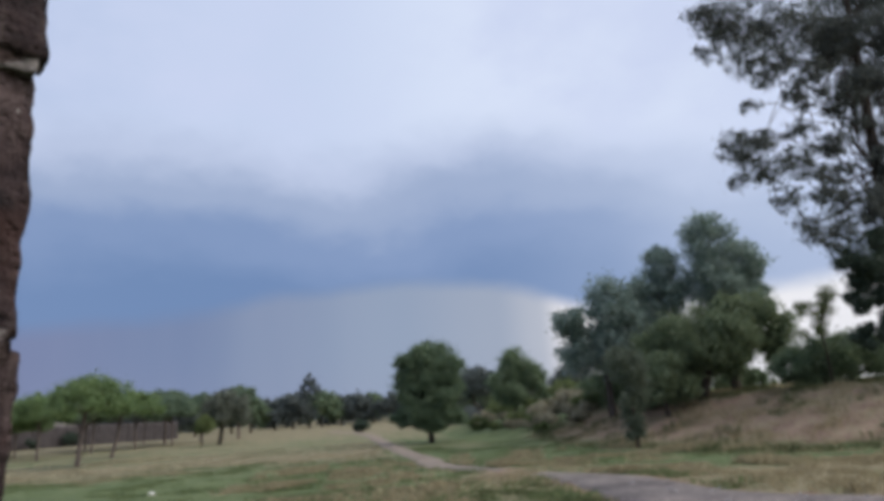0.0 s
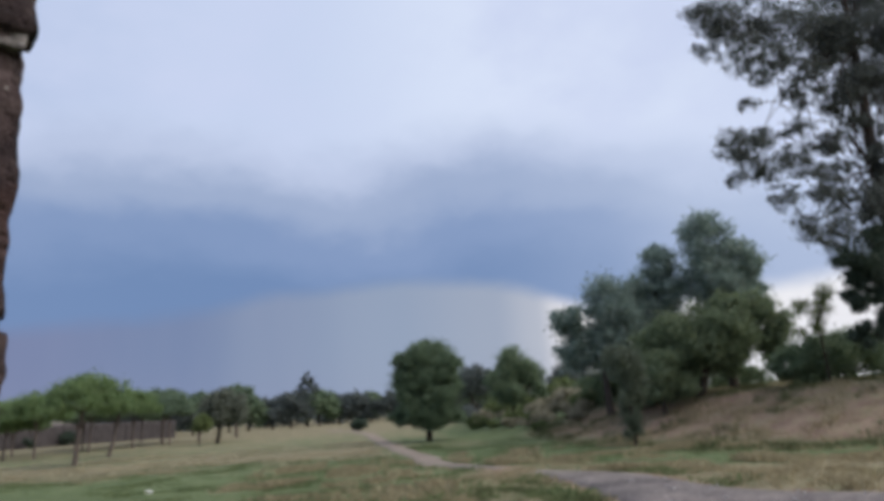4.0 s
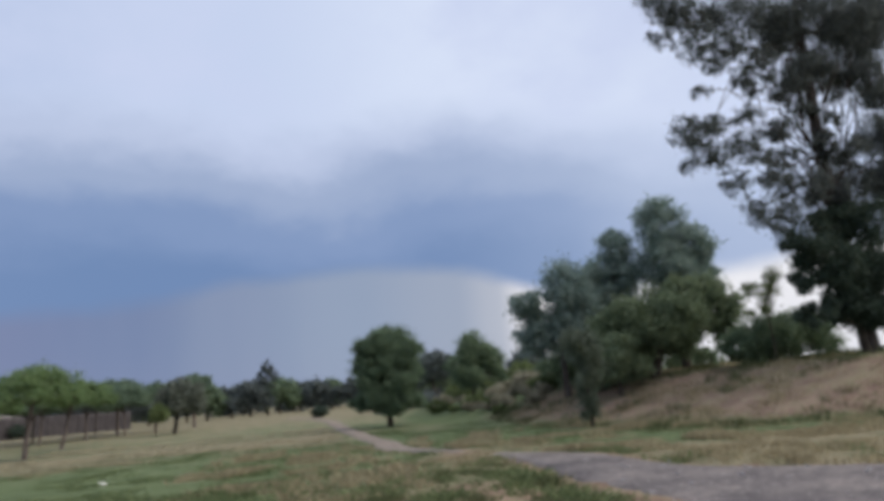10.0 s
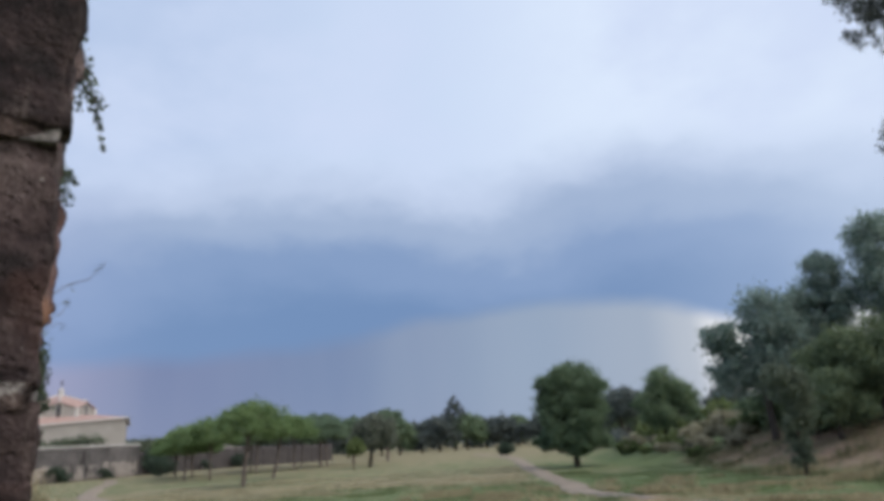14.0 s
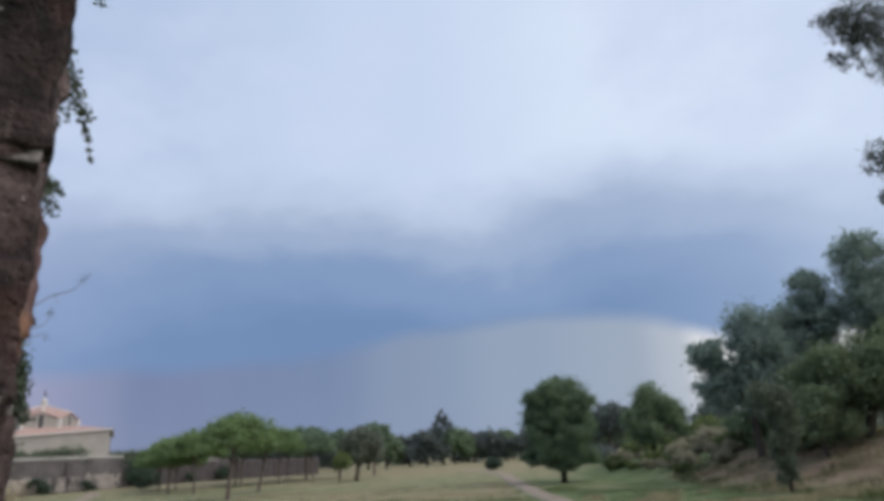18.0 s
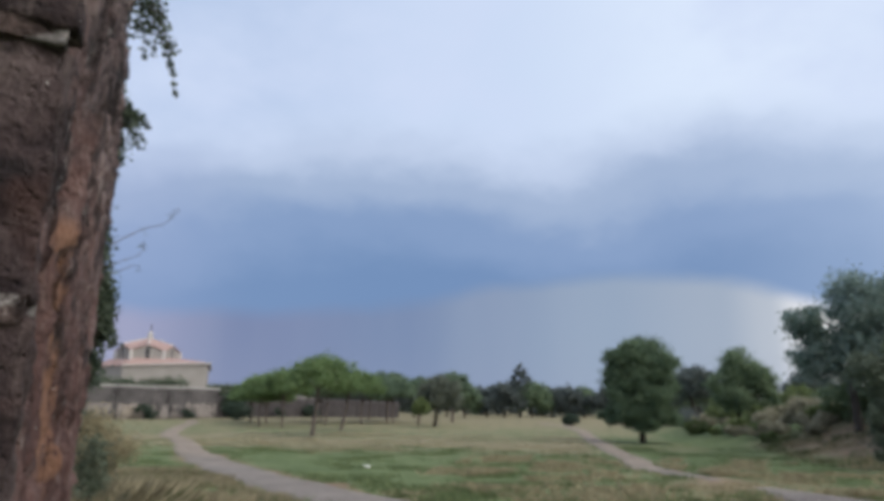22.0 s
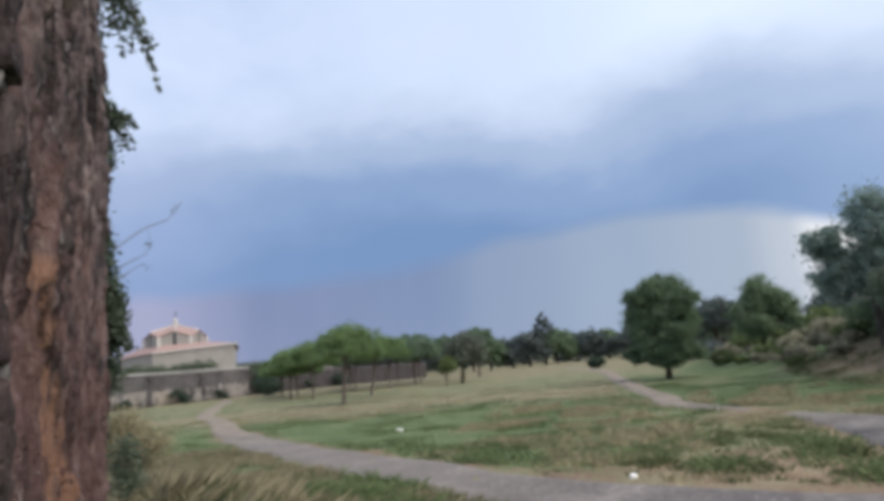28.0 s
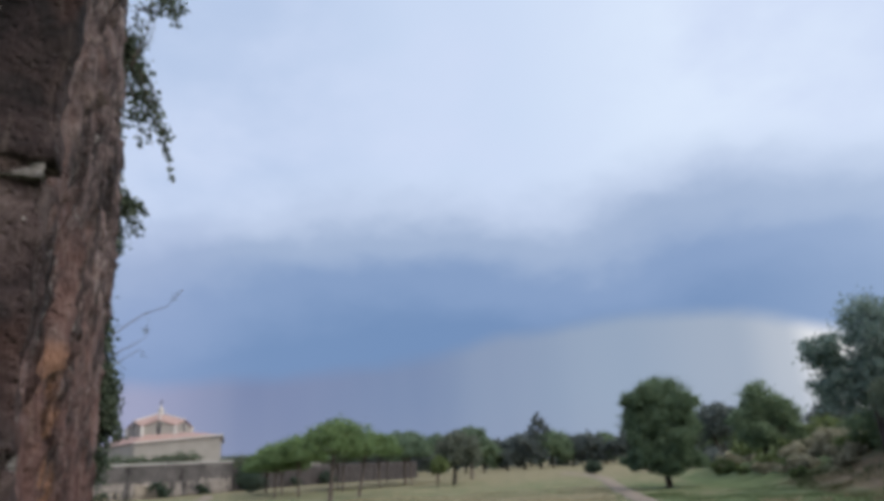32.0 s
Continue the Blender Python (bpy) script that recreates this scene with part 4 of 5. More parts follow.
tree("young_tree", (-16.1, 80, gz(-16.1, 80)), [(-16.1, 80, 1.7, 1.1, 1.2)], 3000, 0.16, LEAF_LIGHT, BARK, "small bright green young tree beside the grey tree", radius=0.08, seed=33, per=12)


def pine(x, y, cx, r, z_low, z_top, leaf, seed, size=0.16, radius=0.12, label="umbrella pine with a domed bright green crown"):
    """An umbrella pine rooted at x, y, whose billowing dome is centred over cx with a level underside."""
    rng = np.random.default_rng(seed + 900)
    h = z_top - z_low
    lobes = [(cx, y, z_low + h * 0.6, r * 0.55, h * 0.42)]
    for ring, n, up, rr, rv in ((0.45, 5, 0.5, 0.42, 0.36), (0.78, 9, 0.22, 0.3, 0.24)):
        for k in range(n):
            w = 2 * math.pi * (k + rng.uniform(-0.25, 0.25)) / n
            lobes.append((cx + math.cos(w) * r * ring, y + math.sin(w) * r * ring, z_low + h * (up + rng.uniform(-0.04, 0.06)), r * rr * rng.uniform(0.95, 1.15), h * rv))
    tree("umbrella_pine", (x, y, gz(x, y)), lobes, int(5200 * r), size * 0.85, leaf, PINE_BARK, label, "pine tree", radius, seed, per=26, flat=True, slim=0.4, fork=0.15, group="umbrella pines", fill=0.4, thick=0.35, tight=0.75)


pine(-19.0, 52.6, -18.4, 3.15, 2.65, 5.8, LEAF_PINE, 41, 0.125, 0.17)
pine(-29.6, 71.7, -29.5, 3.0, 2.5, 5.8, LEAF_PINE, 42, 0.15)
pine(-33.4, 74, -33.2, 2.9, 1.9, 5.1, LEAF_PINE, 43, 0.15)
pine(-21.0, 66, -19.7, 2.9, 2.75, 5.2, LEAF_PINE, 44, 0.14, 0.15)
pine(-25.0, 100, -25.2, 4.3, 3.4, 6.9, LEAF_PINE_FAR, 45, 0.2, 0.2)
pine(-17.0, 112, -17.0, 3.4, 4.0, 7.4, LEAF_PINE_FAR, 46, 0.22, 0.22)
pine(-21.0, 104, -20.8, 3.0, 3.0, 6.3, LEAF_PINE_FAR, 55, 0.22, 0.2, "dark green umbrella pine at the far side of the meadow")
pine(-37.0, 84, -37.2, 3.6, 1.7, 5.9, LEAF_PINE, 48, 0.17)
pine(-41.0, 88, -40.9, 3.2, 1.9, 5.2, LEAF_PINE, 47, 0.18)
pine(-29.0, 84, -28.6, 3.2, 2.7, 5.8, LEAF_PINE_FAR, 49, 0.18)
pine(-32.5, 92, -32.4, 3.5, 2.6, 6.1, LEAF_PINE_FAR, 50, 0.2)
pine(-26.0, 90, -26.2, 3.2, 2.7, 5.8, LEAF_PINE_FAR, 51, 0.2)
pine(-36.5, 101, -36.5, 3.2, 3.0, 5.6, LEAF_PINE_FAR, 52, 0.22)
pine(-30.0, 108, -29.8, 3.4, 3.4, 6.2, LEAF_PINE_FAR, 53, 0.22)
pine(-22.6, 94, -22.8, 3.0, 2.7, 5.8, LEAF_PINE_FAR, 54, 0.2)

# grove on the bank
EUC = dict(leaf=LEAF_EUC, bark=PALE_BARK, label="tall grey-green eucalyptus on the bank", category="eucalyptus", slim=0.4, droop=0.4, group="eucalyptus grove", fill=0.35)
tree("eucalyptus", (16.6, 42, gz(16.6, 42)), [(17.1, 42, 7.2, 1.7, 2.6), (14.6, 42, 6.7, 1.25, 1.3), (14.7, 42, 4.8, 1.3, 1.6), (16.8, 42, 4.6, 2.0, 1.8), (18.4, 42, 5.6, 1.5, 2.0)], 17000, 0.15, radius=0.24, seed=61, per=20, **EUC)
tree("eucalyptus", (21.2, 43, gz(21.2, 43)), [(21.6, 43, 10.4, 1.3, 1.5), (19.6, 43, 8.6, 1.2, 1.3), (21.8, 43, 8.2, 1.7, 1.5), (20.3, 43, 6.6, 1.6, 1.5)], 11000, 0.15, radius=0.24, seed=62, per=20, **EUC)
tree("eucalyptus", (25.0, 41.5, gz(25.0, 41.5)), [(24.6, 41.5, 11.8, 1.7, 2.1), (26.8, 41.5, 10.1, 1.6, 2.0), (24.4, 41.5, 9.0, 2.1, 1.9), (27.5, 41.5, 8.4, 1.0, 1.7), (25.6, 41.5, 7.4, 2.0, 1.8)], 18000, 0.15, radius=0.28, seed=63, per=20, **EUC)
tree("bank_tree", (20.7, 38, gz(20.7, 38)), [(19.0, 38, 5.0, 1.9, 1.5), (22.0, 38, 5.2, 2.5, 1.8), (23.6, 38, 4.9, 1.3, 1.6), (20.6, 38, 4.2, 2.6, 1.2), (17.6, 38.4, 3.7, 1.4, 1.3), (19.4, 38.3, 3.4, 1.6, 1.0), (22.6, 38.3, 3.6, 1.8, 1.0), (24.8, 38, 6.5, 1.4, 1.0), (23.2, 38, 6.6, 1.4, 0.9), (25.6, 38, 5.4, 1.4, 1.4), (26.1, 38, 4.2, 1.2, 1.0)], 38000, 0.13,
     LEAF_FRONT, BARK, "spreading dark green tree with a short dark trunk on the bank", radius=0.27, seed=64, per=20, fill=0.35)
tree("bank_tree", (17.6, 36.5, gz(17.6, 36.5)), [(17.6, 36.5, 2.9, 1.3, 1.4), (16.9, 36.5, 2.2, 0.9, 0.9), (18.4, 36.8, 2.2, 1.1, 1.0)], 6500, 0.13, LEAF_FRONT, BARK, "low dark green tree among the grove", radius=0.15, seed=65, per=20)
tree("slender_tree", (13.2, 31, gz(13.2, 31)), [(13.0, 31, 3.2, 0.9, 0.9), (13.4, 31.2, 2.5, 0.65, 0.8), (13.2, 31, 1.6, 0.6, 0.9), (13.2, 31, 0.7, 0.48, 0.8), (13.15, 31, 0.0, 0.34, 0.5)], 7000, 0.085, LEAF_SHADE, BARK, "slender dark bushy tree at the foot of the bank", radius=0.1, seed=66, per=30)
tree("bank_shrub", (24.8, 33, gz(24.8, 33)), [(24.9, 33, 3.3, 2.0, 1.2), (23.2, 33, 2.7, 1.3, 0.8), (26.6, 33, 3.2, 1.5, 1.3), (28.2, 33, 3.2, 1.3, 1.3)], 16000, 0.1, LEAF_OAK, BARK, "wide dark shrub on top of the bank", "shrub", 0.12, 67, per=16)
tree("thin_tree", (24.2, 31.6, gz(24.2, 31.6)), bough(21, (22.8, 31.6, 5.0), (25.4, 31.6, 6.4), 7, 0.4, 0.3) + bough(22, (23.0, 31.6, 4.4), (25.2, 31.6, 5.2), 6, 0.35, 0.3), 3000, 0.06, LEAF_LIGHT, BARK, "thin airy tree with sparse leaves on the bank", radius=0.06, seed=68, per=120, tight=1.6)

for i, (x, y, r, h) in enumerate([(18.4, 45.5, 1.9, 2.6), (21.6, 46, 1.9, 2.6), (24.6, 45.5, 2.0, 2.8), (27.8, 45, 1.6, 1.2), (29.0, 38.5, 1.6, 1.6), (18.4, 40.0, 1.3, 1.5)]):
    z = gz(x, y)
    tree("understory_shrub", (x, y, z), [(x, y, z + h * 0.7, r, h * 0.6), (x + r * 0.6, y, z + h * 0.4, r * 0.8, h * 0.45), (x - r * 0.6, y, z + h * 0.4, r * 0.8, h * 0.45)], 3500, 0.13, LEAF_OAK, BARK,
         "dark shrub under the grove's trees", "shrub", 0.07, 240 + i, per=14, group="shrubs under the grove", fork=0.1)

# the large overhanging tree: tufts at the tips of its boughs, then denser masses further in
TIPS_HIGH = [(18.0, 26, 18.8, 1.5, 1.1), (16.8, 26, 16.9, 0.7, 0.5), (18.7, 26, 16.8, 1.3, 1.1), (21.1, 26, 18.3, 2.0, 1.4), (18.3, 26, 17.8, 0.9, 0.6), (19.8, 26, 18.3, 1.0, 0.8), (17.3, 26, 18.0, 0.9, 0.6), (16.5, 26, 18.7, 0.8, 0.7),
             (20.2, 26, 16.6, 1.3, 0.6), (21.6, 26, 15.9, 1.2, 0.6), (19.4, 26, 15.7, 0.8, 0.5), (20.6, 26, 14.9, 0.8, 0.4), (18.4, 26, 14.2, 0.6, 0.35)]
TIPS_LOW = [(17.9, 26, 11.9, 1.2, 1.2), (17.2, 26, 12.3, 0.8, 0.8), (18.7, 26, 12.6, 0.8, 0.5), (18.6, 26, 10.9, 0.8, 0.6), (17.2, 26, 10.7, 0.5, 0.5), (20.6, 26, 13.0, 0.8, 0.6), (20.0, 26, 11.5, 0.9, 0.8), (19.3, 26, 9.8, 0.8, 0.7),
            (20.9, 26, 11.1, 0.8, 0.7), (21.3, 26, 9.9, 0.7, 0.6), (20.4, 26, 8.6, 1.0, 0.9), (22.1, 26.5, 10.3, 0.8, 0.6), (22.3, 26.5, 8.6, 0.9, 0.7), (21.4, 26.5, 8.0, 0.7, 0.6), (22.2, 26.5, 12.6, 0.8, 0.6)]


NEAR = TIPS_HIGH + TIPS_LOW
NEAR += bough(1, (22.4, 26.5, 17.9), (31, 27, 18.6), 14, 1.5, 0.8) + bough(2, (24.2, 26.6, 16.4), (31, 27.4, 15.2), 11, 1.25, 0.5)
NEAR += bough(3, (23, 26, 21.5), (32, 27, 22.5), 9, 2.4, 1.0) + bough(4, (22.6, 26.6, 9.6), (27, 27.4, 9.2), 8, 0.75, 0.4)
NEAR += bough(5, (22.8, 26.6, 12.2), (27.4, 27, 11.6), 7, 0.7, 0.6) + bough(6, (27.6, 27.4, 12.8), (31, 27.8, 9.0), 9, 1.5, 0.8)
NEAR += bough(7, (23.4, 26.8, 14.2), (26.5, 27, 13.2), 4, 0.6, 0.4) + bough(12, (21.0, 26.4, 14.3), (24.6, 26.6, 14.9), 6, 0.6, 0.5) + bough(13, (21.6, 26.4, 12.4), (24.6, 26.8, 11.0), 5, 0.6, 0.5)
tree("overhanging_eucalyptus", (26.6, 28, gz(26.6, 28)), NEAR, 125000, 0.09, LEAF_NEAR, PALE_BARK, "large dark eucalyptus with an overhanging airy crown", "eucalyptus", 0.4, 71, per=40, droop=0.5, slim=0.38, fork=0.55, fill=0.2, thick=0.1, tight=0.65)
tree("trunk_undergrowth", (26.0, 27.6, gz(26.0, 27.6)), bough(11, (22.5, 26.8, 7.0), (23.2, 27, 3.4), 5, 0.75, 0.25) + bough(8, (23.3, 27, 7.4), (27.5, 27.4, 8.4), 7, 1.15, 0.35) + bough(9, (23.6, 27, 5.8), (28, 27.6, 5.6), 7, 1.35, 0.35) + bough(10, (24.3, 27.2, 4.2), (30, 28, 3.4), 8, 1.2, 0.35), 64000, 0.085, LEAF_BUSH, BARK,
     "dark evergreen undergrowth massed round the large trunk", "tree", 0.16, 72, per=20, fork=0.2, tight=0.8)

# right of the round tree
tree("hillside_tree", (14.8, 60, gz(14.8, 60)), [(15.2, 60, 5.2, 1.7, 1.5), (13.9, 60, 4.0, 1.5, 1.2), (16.4, 60, 4.2, 1.6, 1.2), (14.4, 59.6, 2.7, 1.7, 1.1), (16.6, 60, 2.6, 1.6, 1.1)], 17000, 0.12, LEAF_OAK, BARK, "rounded green tree on the rising slope", radius=0.2, seed=73, per=14)
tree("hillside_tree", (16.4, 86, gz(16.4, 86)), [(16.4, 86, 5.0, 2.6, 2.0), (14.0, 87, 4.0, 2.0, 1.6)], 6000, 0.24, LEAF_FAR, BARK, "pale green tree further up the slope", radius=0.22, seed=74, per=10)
scrub = [(13.6, 56, 1.2, 0.7, LEAF_LIGHT), (15.0, 52, 1.4, 0.7, LEAF_BROWN), (15.8, 46, 1.2, 0.6, LEAF_BROWN), (12.9, 53, 0.9, 0.5, LEAF_BROWN), (17.2, 51, 1.5, 0.8, LEAF_BROWN), (14.2, 48.5, 1.0, 0.5, LEAF_BROWN),
         (18.8, 57, 2.0, 1.3, LEAF_LIGHT), (16.9, 47, 1.3, 0.7, LEAF_LIGHT), (12.9, 46, 0.7, 0.4, LEAF_LIGHT), (20.5, 52, 2.0, 1.2, LEAF_LIGHT), (11.8, 62, 1.2, 0.7, LEAF_LIGHT), (12.6, 70, 2.0, 1.3, LEAF_FAR),
         (16.3, 54, 1.6, 0.7, LEAF_BROWN), (14.3, 51, 1.0, 0.4, LEAF_LIGHT), (13.4, 49.6, 0.8, 0.35, LEAF_BROWN), (17.9, 48.6, 1.4, 0.7, LEAF_BROWN), (16.0, 57.6, 1.5, 0.7, LEAF_LIGHT), (18.2, 53.8, 1.6, 0.8, LEAF_BROWN),
         (13.6, 58.6, 1.0, 0.5, LEAF_BROWN), (12.2, 57.2, 0.7, 0.35, LEAF_LIGHT), (15.0, 44.4, 0.8, 0.4, LEAF_BROWN), (13.0, 66, 1.4, 0.8, LEAF_BROWN), (15.2, 68, 2.0, 1.2, LEAF_LIGHT), (18.0, 64, 2.0, 1.2, LEAF_BROWN)]
for i, (x, y, r, h, leaf) in enumerate(scrub):
    z = gz(x, y)
    brown = leaf is LEAF_BROWN
    tree("dry_shrub" if brown else "shrub", (x, y, z), [(x, y, z + h * 0.75, r, h * 0.75), (x + r * 0.5, y + 0.3, z + h * 0.55, r * 0.7, h * 0.5)], 2200, 0.13, leaf, BARK,
         "dry brownish shrub on the slope" if brown else "green shrub on the slope", "shrub", 0.05, 200 + i, per=12, group="shrubs on the slope")
for i, (x, y, r, h) in enumerate([(2.2, 110, 1.5, 1.1), (-64.5, 132, 3.0, 3.0), (-55.0, 110, 2.4, 2.6)]):
    z = gz(x, y)
    tree("round_bush", (x, y, z), [(x, y, z + h * 0.8, r, h * 0.75)], 6000, 0.16, LEAF_BUSH, BARK, "dark rounded bush at the meadow's edge", "bush", 0.08, 230 + i, per=10)

# the far line of trees
rng = np.random.default_rng(77)
for i, (x, y, h, w) in enumerate([(-44, 182, 10.5, 5.5), (-37, 176, 10.0, 5.0), (-30, 186, 11.6, 5.5), (-24, 178, 8.6, 4.6), (-18.5, 182, 8.4, 5.0), (-13.5, 176, 8.6, 5.0), (-6.5, 178, 9.0, 5.5), (-1.5, 184, 8.2, 4.5),
                                  (3.2, 178, 7.8, 4.0), (7.0, 186, 8.0, 4.6), (12.0, 176, 7.6, 4.4), (18, 182, 8.5, 5.0), (25, 176, 9.0, 5.0), (-51, 190, 10.5, 5.5), (-58, 194, 9.6, 5.0), (33, 170, 9.5, 5.5), (42, 160, 9.5, 5.5), (52, 150, 10, 6)]):
    z = gz(x, y)
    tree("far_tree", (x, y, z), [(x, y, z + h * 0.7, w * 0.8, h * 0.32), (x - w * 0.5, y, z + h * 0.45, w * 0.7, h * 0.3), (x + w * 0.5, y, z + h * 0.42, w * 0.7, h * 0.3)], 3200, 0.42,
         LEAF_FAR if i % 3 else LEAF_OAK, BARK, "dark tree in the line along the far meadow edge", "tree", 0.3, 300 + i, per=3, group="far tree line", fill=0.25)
z = gz(-9.6, 180)
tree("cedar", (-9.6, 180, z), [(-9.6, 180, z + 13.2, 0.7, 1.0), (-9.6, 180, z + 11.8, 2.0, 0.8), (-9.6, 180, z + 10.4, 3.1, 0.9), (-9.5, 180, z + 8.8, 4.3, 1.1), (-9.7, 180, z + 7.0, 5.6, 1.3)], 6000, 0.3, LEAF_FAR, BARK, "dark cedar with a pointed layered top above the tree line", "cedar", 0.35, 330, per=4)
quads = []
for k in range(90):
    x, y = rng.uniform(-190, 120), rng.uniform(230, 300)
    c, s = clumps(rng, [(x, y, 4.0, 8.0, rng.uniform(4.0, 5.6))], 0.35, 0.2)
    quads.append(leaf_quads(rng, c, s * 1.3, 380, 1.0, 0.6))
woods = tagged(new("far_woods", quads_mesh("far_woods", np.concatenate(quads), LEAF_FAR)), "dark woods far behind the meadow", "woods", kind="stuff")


# ---- old wall, church and buildings ----
WALL_LINE = [(-80, 48), (-70, 72), (-63.5, 90), (-57, 108), (-49, 128), (-36, 152)]
rng = np.random.default_rng(88)
wall = tagged(new("old_wall"), "long dark weathered masonry wall with a pale coping", "wall", kind="structure")
for (xa, ya), (xb, yb) in zip(WALL_LINE, WALL_LINE[1:]):
    a, b = np.array((xa, ya)), np.array((xb, yb))
    n = int(np.linalg.norm(b - a) / 5.5)
    turn = math.degrees(math.atan2(b[1] - a[1], b[0] - a[0]))
    for i in range(n):
        p = a + (b - a) * (i + 0.5) / n
        seg = np.linalg.norm(b - a) / n
        me = rough_block((seg + 0.05, 1.4, 4.9), 7, i * 3 + int(xa), 0.06, 0.07)
        me.materials.clear()
        me.materials.append(OLD_WALL if xa < -58 else GREY_WALL)
        part("masonry_bay", me, wall, at=pose(p[0], p[1], gz(*p) + (2.2 if xa < -58 else 1.15), 0, 0, turn))
        if xa > -58:
            continue
        cop = rough_block((seg + 0.02, 1.7, 0.35), 2, i + 500, 0.05, 0.03)
        cop.materials.clear()
        cop.materials.append(COPING)
        part("coping", cop, wall, at=pose(p[0], p[1], gz(*p) + 4.75 + 0.0, 0, 0, turn))
        if rng.random() < 0.3:
            but = rough_block((rng.uniform(1.8, 4.6), 0.34, rng.uniform(1.8, 3.4)), 9, i + 900, 0.16, 0.3)
            but.materials.clear()
            but.materials.append(RUBBLE)
            nrm = np.array((b[1] - a[1], -(b[0] - a[0]))) / np.linalg.norm(b - a)
            q = p + nrm * 0.68
            part("plaster_remnant", but, wall, at=pose(q[0], q[1], gz(*q) + 0.9, 0, 0, turn))


for i, (x, y, r, h) in enumerate([(-66.6, 76, 1.1, 1.9), (-63.4, 84, 0.9, 1.5), (-60.2, 93, 1.2, 2.0), (-57.6, 100, 0.8, 1.3), (-47.6, 96.5, 1.7, 2.7), (-50.2, 119, 1.0, 1.4), (-47.4, 127, 1.4, 2.2)]):
    z = gz(x, y)
    tree("wall_shrub", (x, y, z), [(x, y, z + h * 0.6, r, h * 0.55), (x + r * 0.7, y + 0.5, z + h * 0.4, r * 0.8, h * 0.4)], 1600, 0.15, LEAF_BUSH, BARK, "dark shrub at the foot of the old wall", "shrub", 0.05, 520 + i, per=10, group="shrubs along the wall", fork=0.1)


def prism(sides, r0, r1, z0, z1, turn=0.0, sx=1.0, sy=1.0):
    verts = []
    for r, z in ((r0, z0), (r1, z1)):
        for k in range(sides):
            w = 2 * math.pi * (k + 0.5) / sides + radians(turn)
            verts.append((math.cos(w) * r * sx, math.sin(w) * r * sy, z))
    faces = [(k, (k + 1) % sides, sides + (k + 1) % sides, sides + k) for k in range(sides)]
    return verts, faces + [tuple(range(sides - 1, -1, -1)), tuple(range(sides, 2 * sides))]


def box(x0, x1, y0, y1, z0, z1):
    v = [(x, y, z) for z in (z0, z1) for y in (y0, y1) for x in (x0, x1)]
    return v, [(0, 2, 3, 1), (4, 5, 7, 6), (0, 1, 5, 4), (1, 3, 7, 5), (3, 2, 6, 7), (2, 0, 4, 6)]


CHURCH = (-136.4, 208.0, 0.0)
church = thing("church", CHURCH, "cream hexagonal church with folded terracotta roofs and a small lantern", "church", rz=1.5)


def gabled_drum(r, z0, z_low, z_high):
    """Six walls, each ending in a shallow gable, round a closed floor."""
    verts, faces = [], []
    for k in range(12):
        w = 2 * math.pi * (k + 1) / 12
        corner = k % 2 == 0
        rr = r if corner else r * math.cos(math.pi / 6)
        verts += [(math.cos(w) * rr, math.sin(w) * rr, z0), (math.cos(w) * rr, math.sin(w) * rr, z_low if corner else z_high)]
    for k in range(12):
        a, c = 2 * k, 2 * ((k + 1) % 12)
        faces.append((a, c, c + 1, a + 1))
    faces.append(tuple(range(22, -1, -2)))
    return verts, faces


def folded_roof(r, z_low, z_high, apex, over=0.6, thick=0.35):
    """Folded roof: ridges run from the gables to the apex, valleys from the corners."""
    verts, faces = [], []
    for lift in (thick, 0.0):
        ring = []
        for k in range(12):
            w = 2 * math.pi * (k / 12) + math.pi / 6
            corner = k % 2 == 0
            rr = (r if corner else r * math.cos(math.pi / 6)) + over
            ring.append((math.cos(w) * rr, math.sin(w) * rr, (z_low if corner else z_high) + lift))
        verts += ring + [(0, 0, apex + lift)]
    for k in range(12):
        j = (k + 1) % 12
        faces += [(k, j, 12), (13 + j, 13 + k, 25), (k, 13 + k, 13 + j, j)]
    return verts, faces


def aisle(ring, low, high, inner=0.0):
    """Walls or a lean-to roof over the lower floor plan; ring holds (right, front, eave height)."""
    def spot(r, f, z):
        return (r * 0.866 + f * 0.5, r * 0.5 - f * 0.866, z)
    verts = [spot(r, f, low if low is not None else e) for r, f, e in ring]
    verts += [spot(r * inner, f * inner, high) if inner else spot(r, f, e) for r, f, e in ring]
    n = len(ring)
    faces = [(k, (k + 1) % n, n + (k + 1) % n, n + k) for k in range(n)]
    return verts, faces + [tuple(range(2 * n - 1, n - 1, -1)), tuple(range(n))]


AISLE = [(-6.5, 14.0, 13.4), (18.8, 14.0, 14.9), (20.5, -12.0, 13.8), (8.0, -20.0, 13.4), (-12.0, -18.0, 13.0), (-18.5, -3.0, 12.9)]
EAVES = [(r * 1.035, f * 1.035, e) for r, f, e in AISLE]
part("lower_wall", mesh_of("lower_wall", *aisle(AISLE, -1.0, 0.0), PLASTER), church)
part("eaves_band", mesh_of("eaves_band", *joined([tube([(r * 0.866 + f * 0.5, r * 0.5 - f * 0.866, e - 0.1) for r, f, e in EAVES[k:k + 2]], [0.3, 0.3], 4) for k in range(5)]), PALE_RIB), church)
part("lower_roof", mesh_of("lower_roof", *aisle(EAVES, None, 16.3, 0.55), ROOF_TILE), church)
part("drum", mesh_of("drum", *gabled_drum(9.9, 12.5, 18.5, 20.4), PLASTER), church)
part("upper_roof", mesh_of("upper_roof", *folded_roof(9.9, 18.5, 20.4, 23.0, 0.5, 0.3), ROOF_TILE), church)
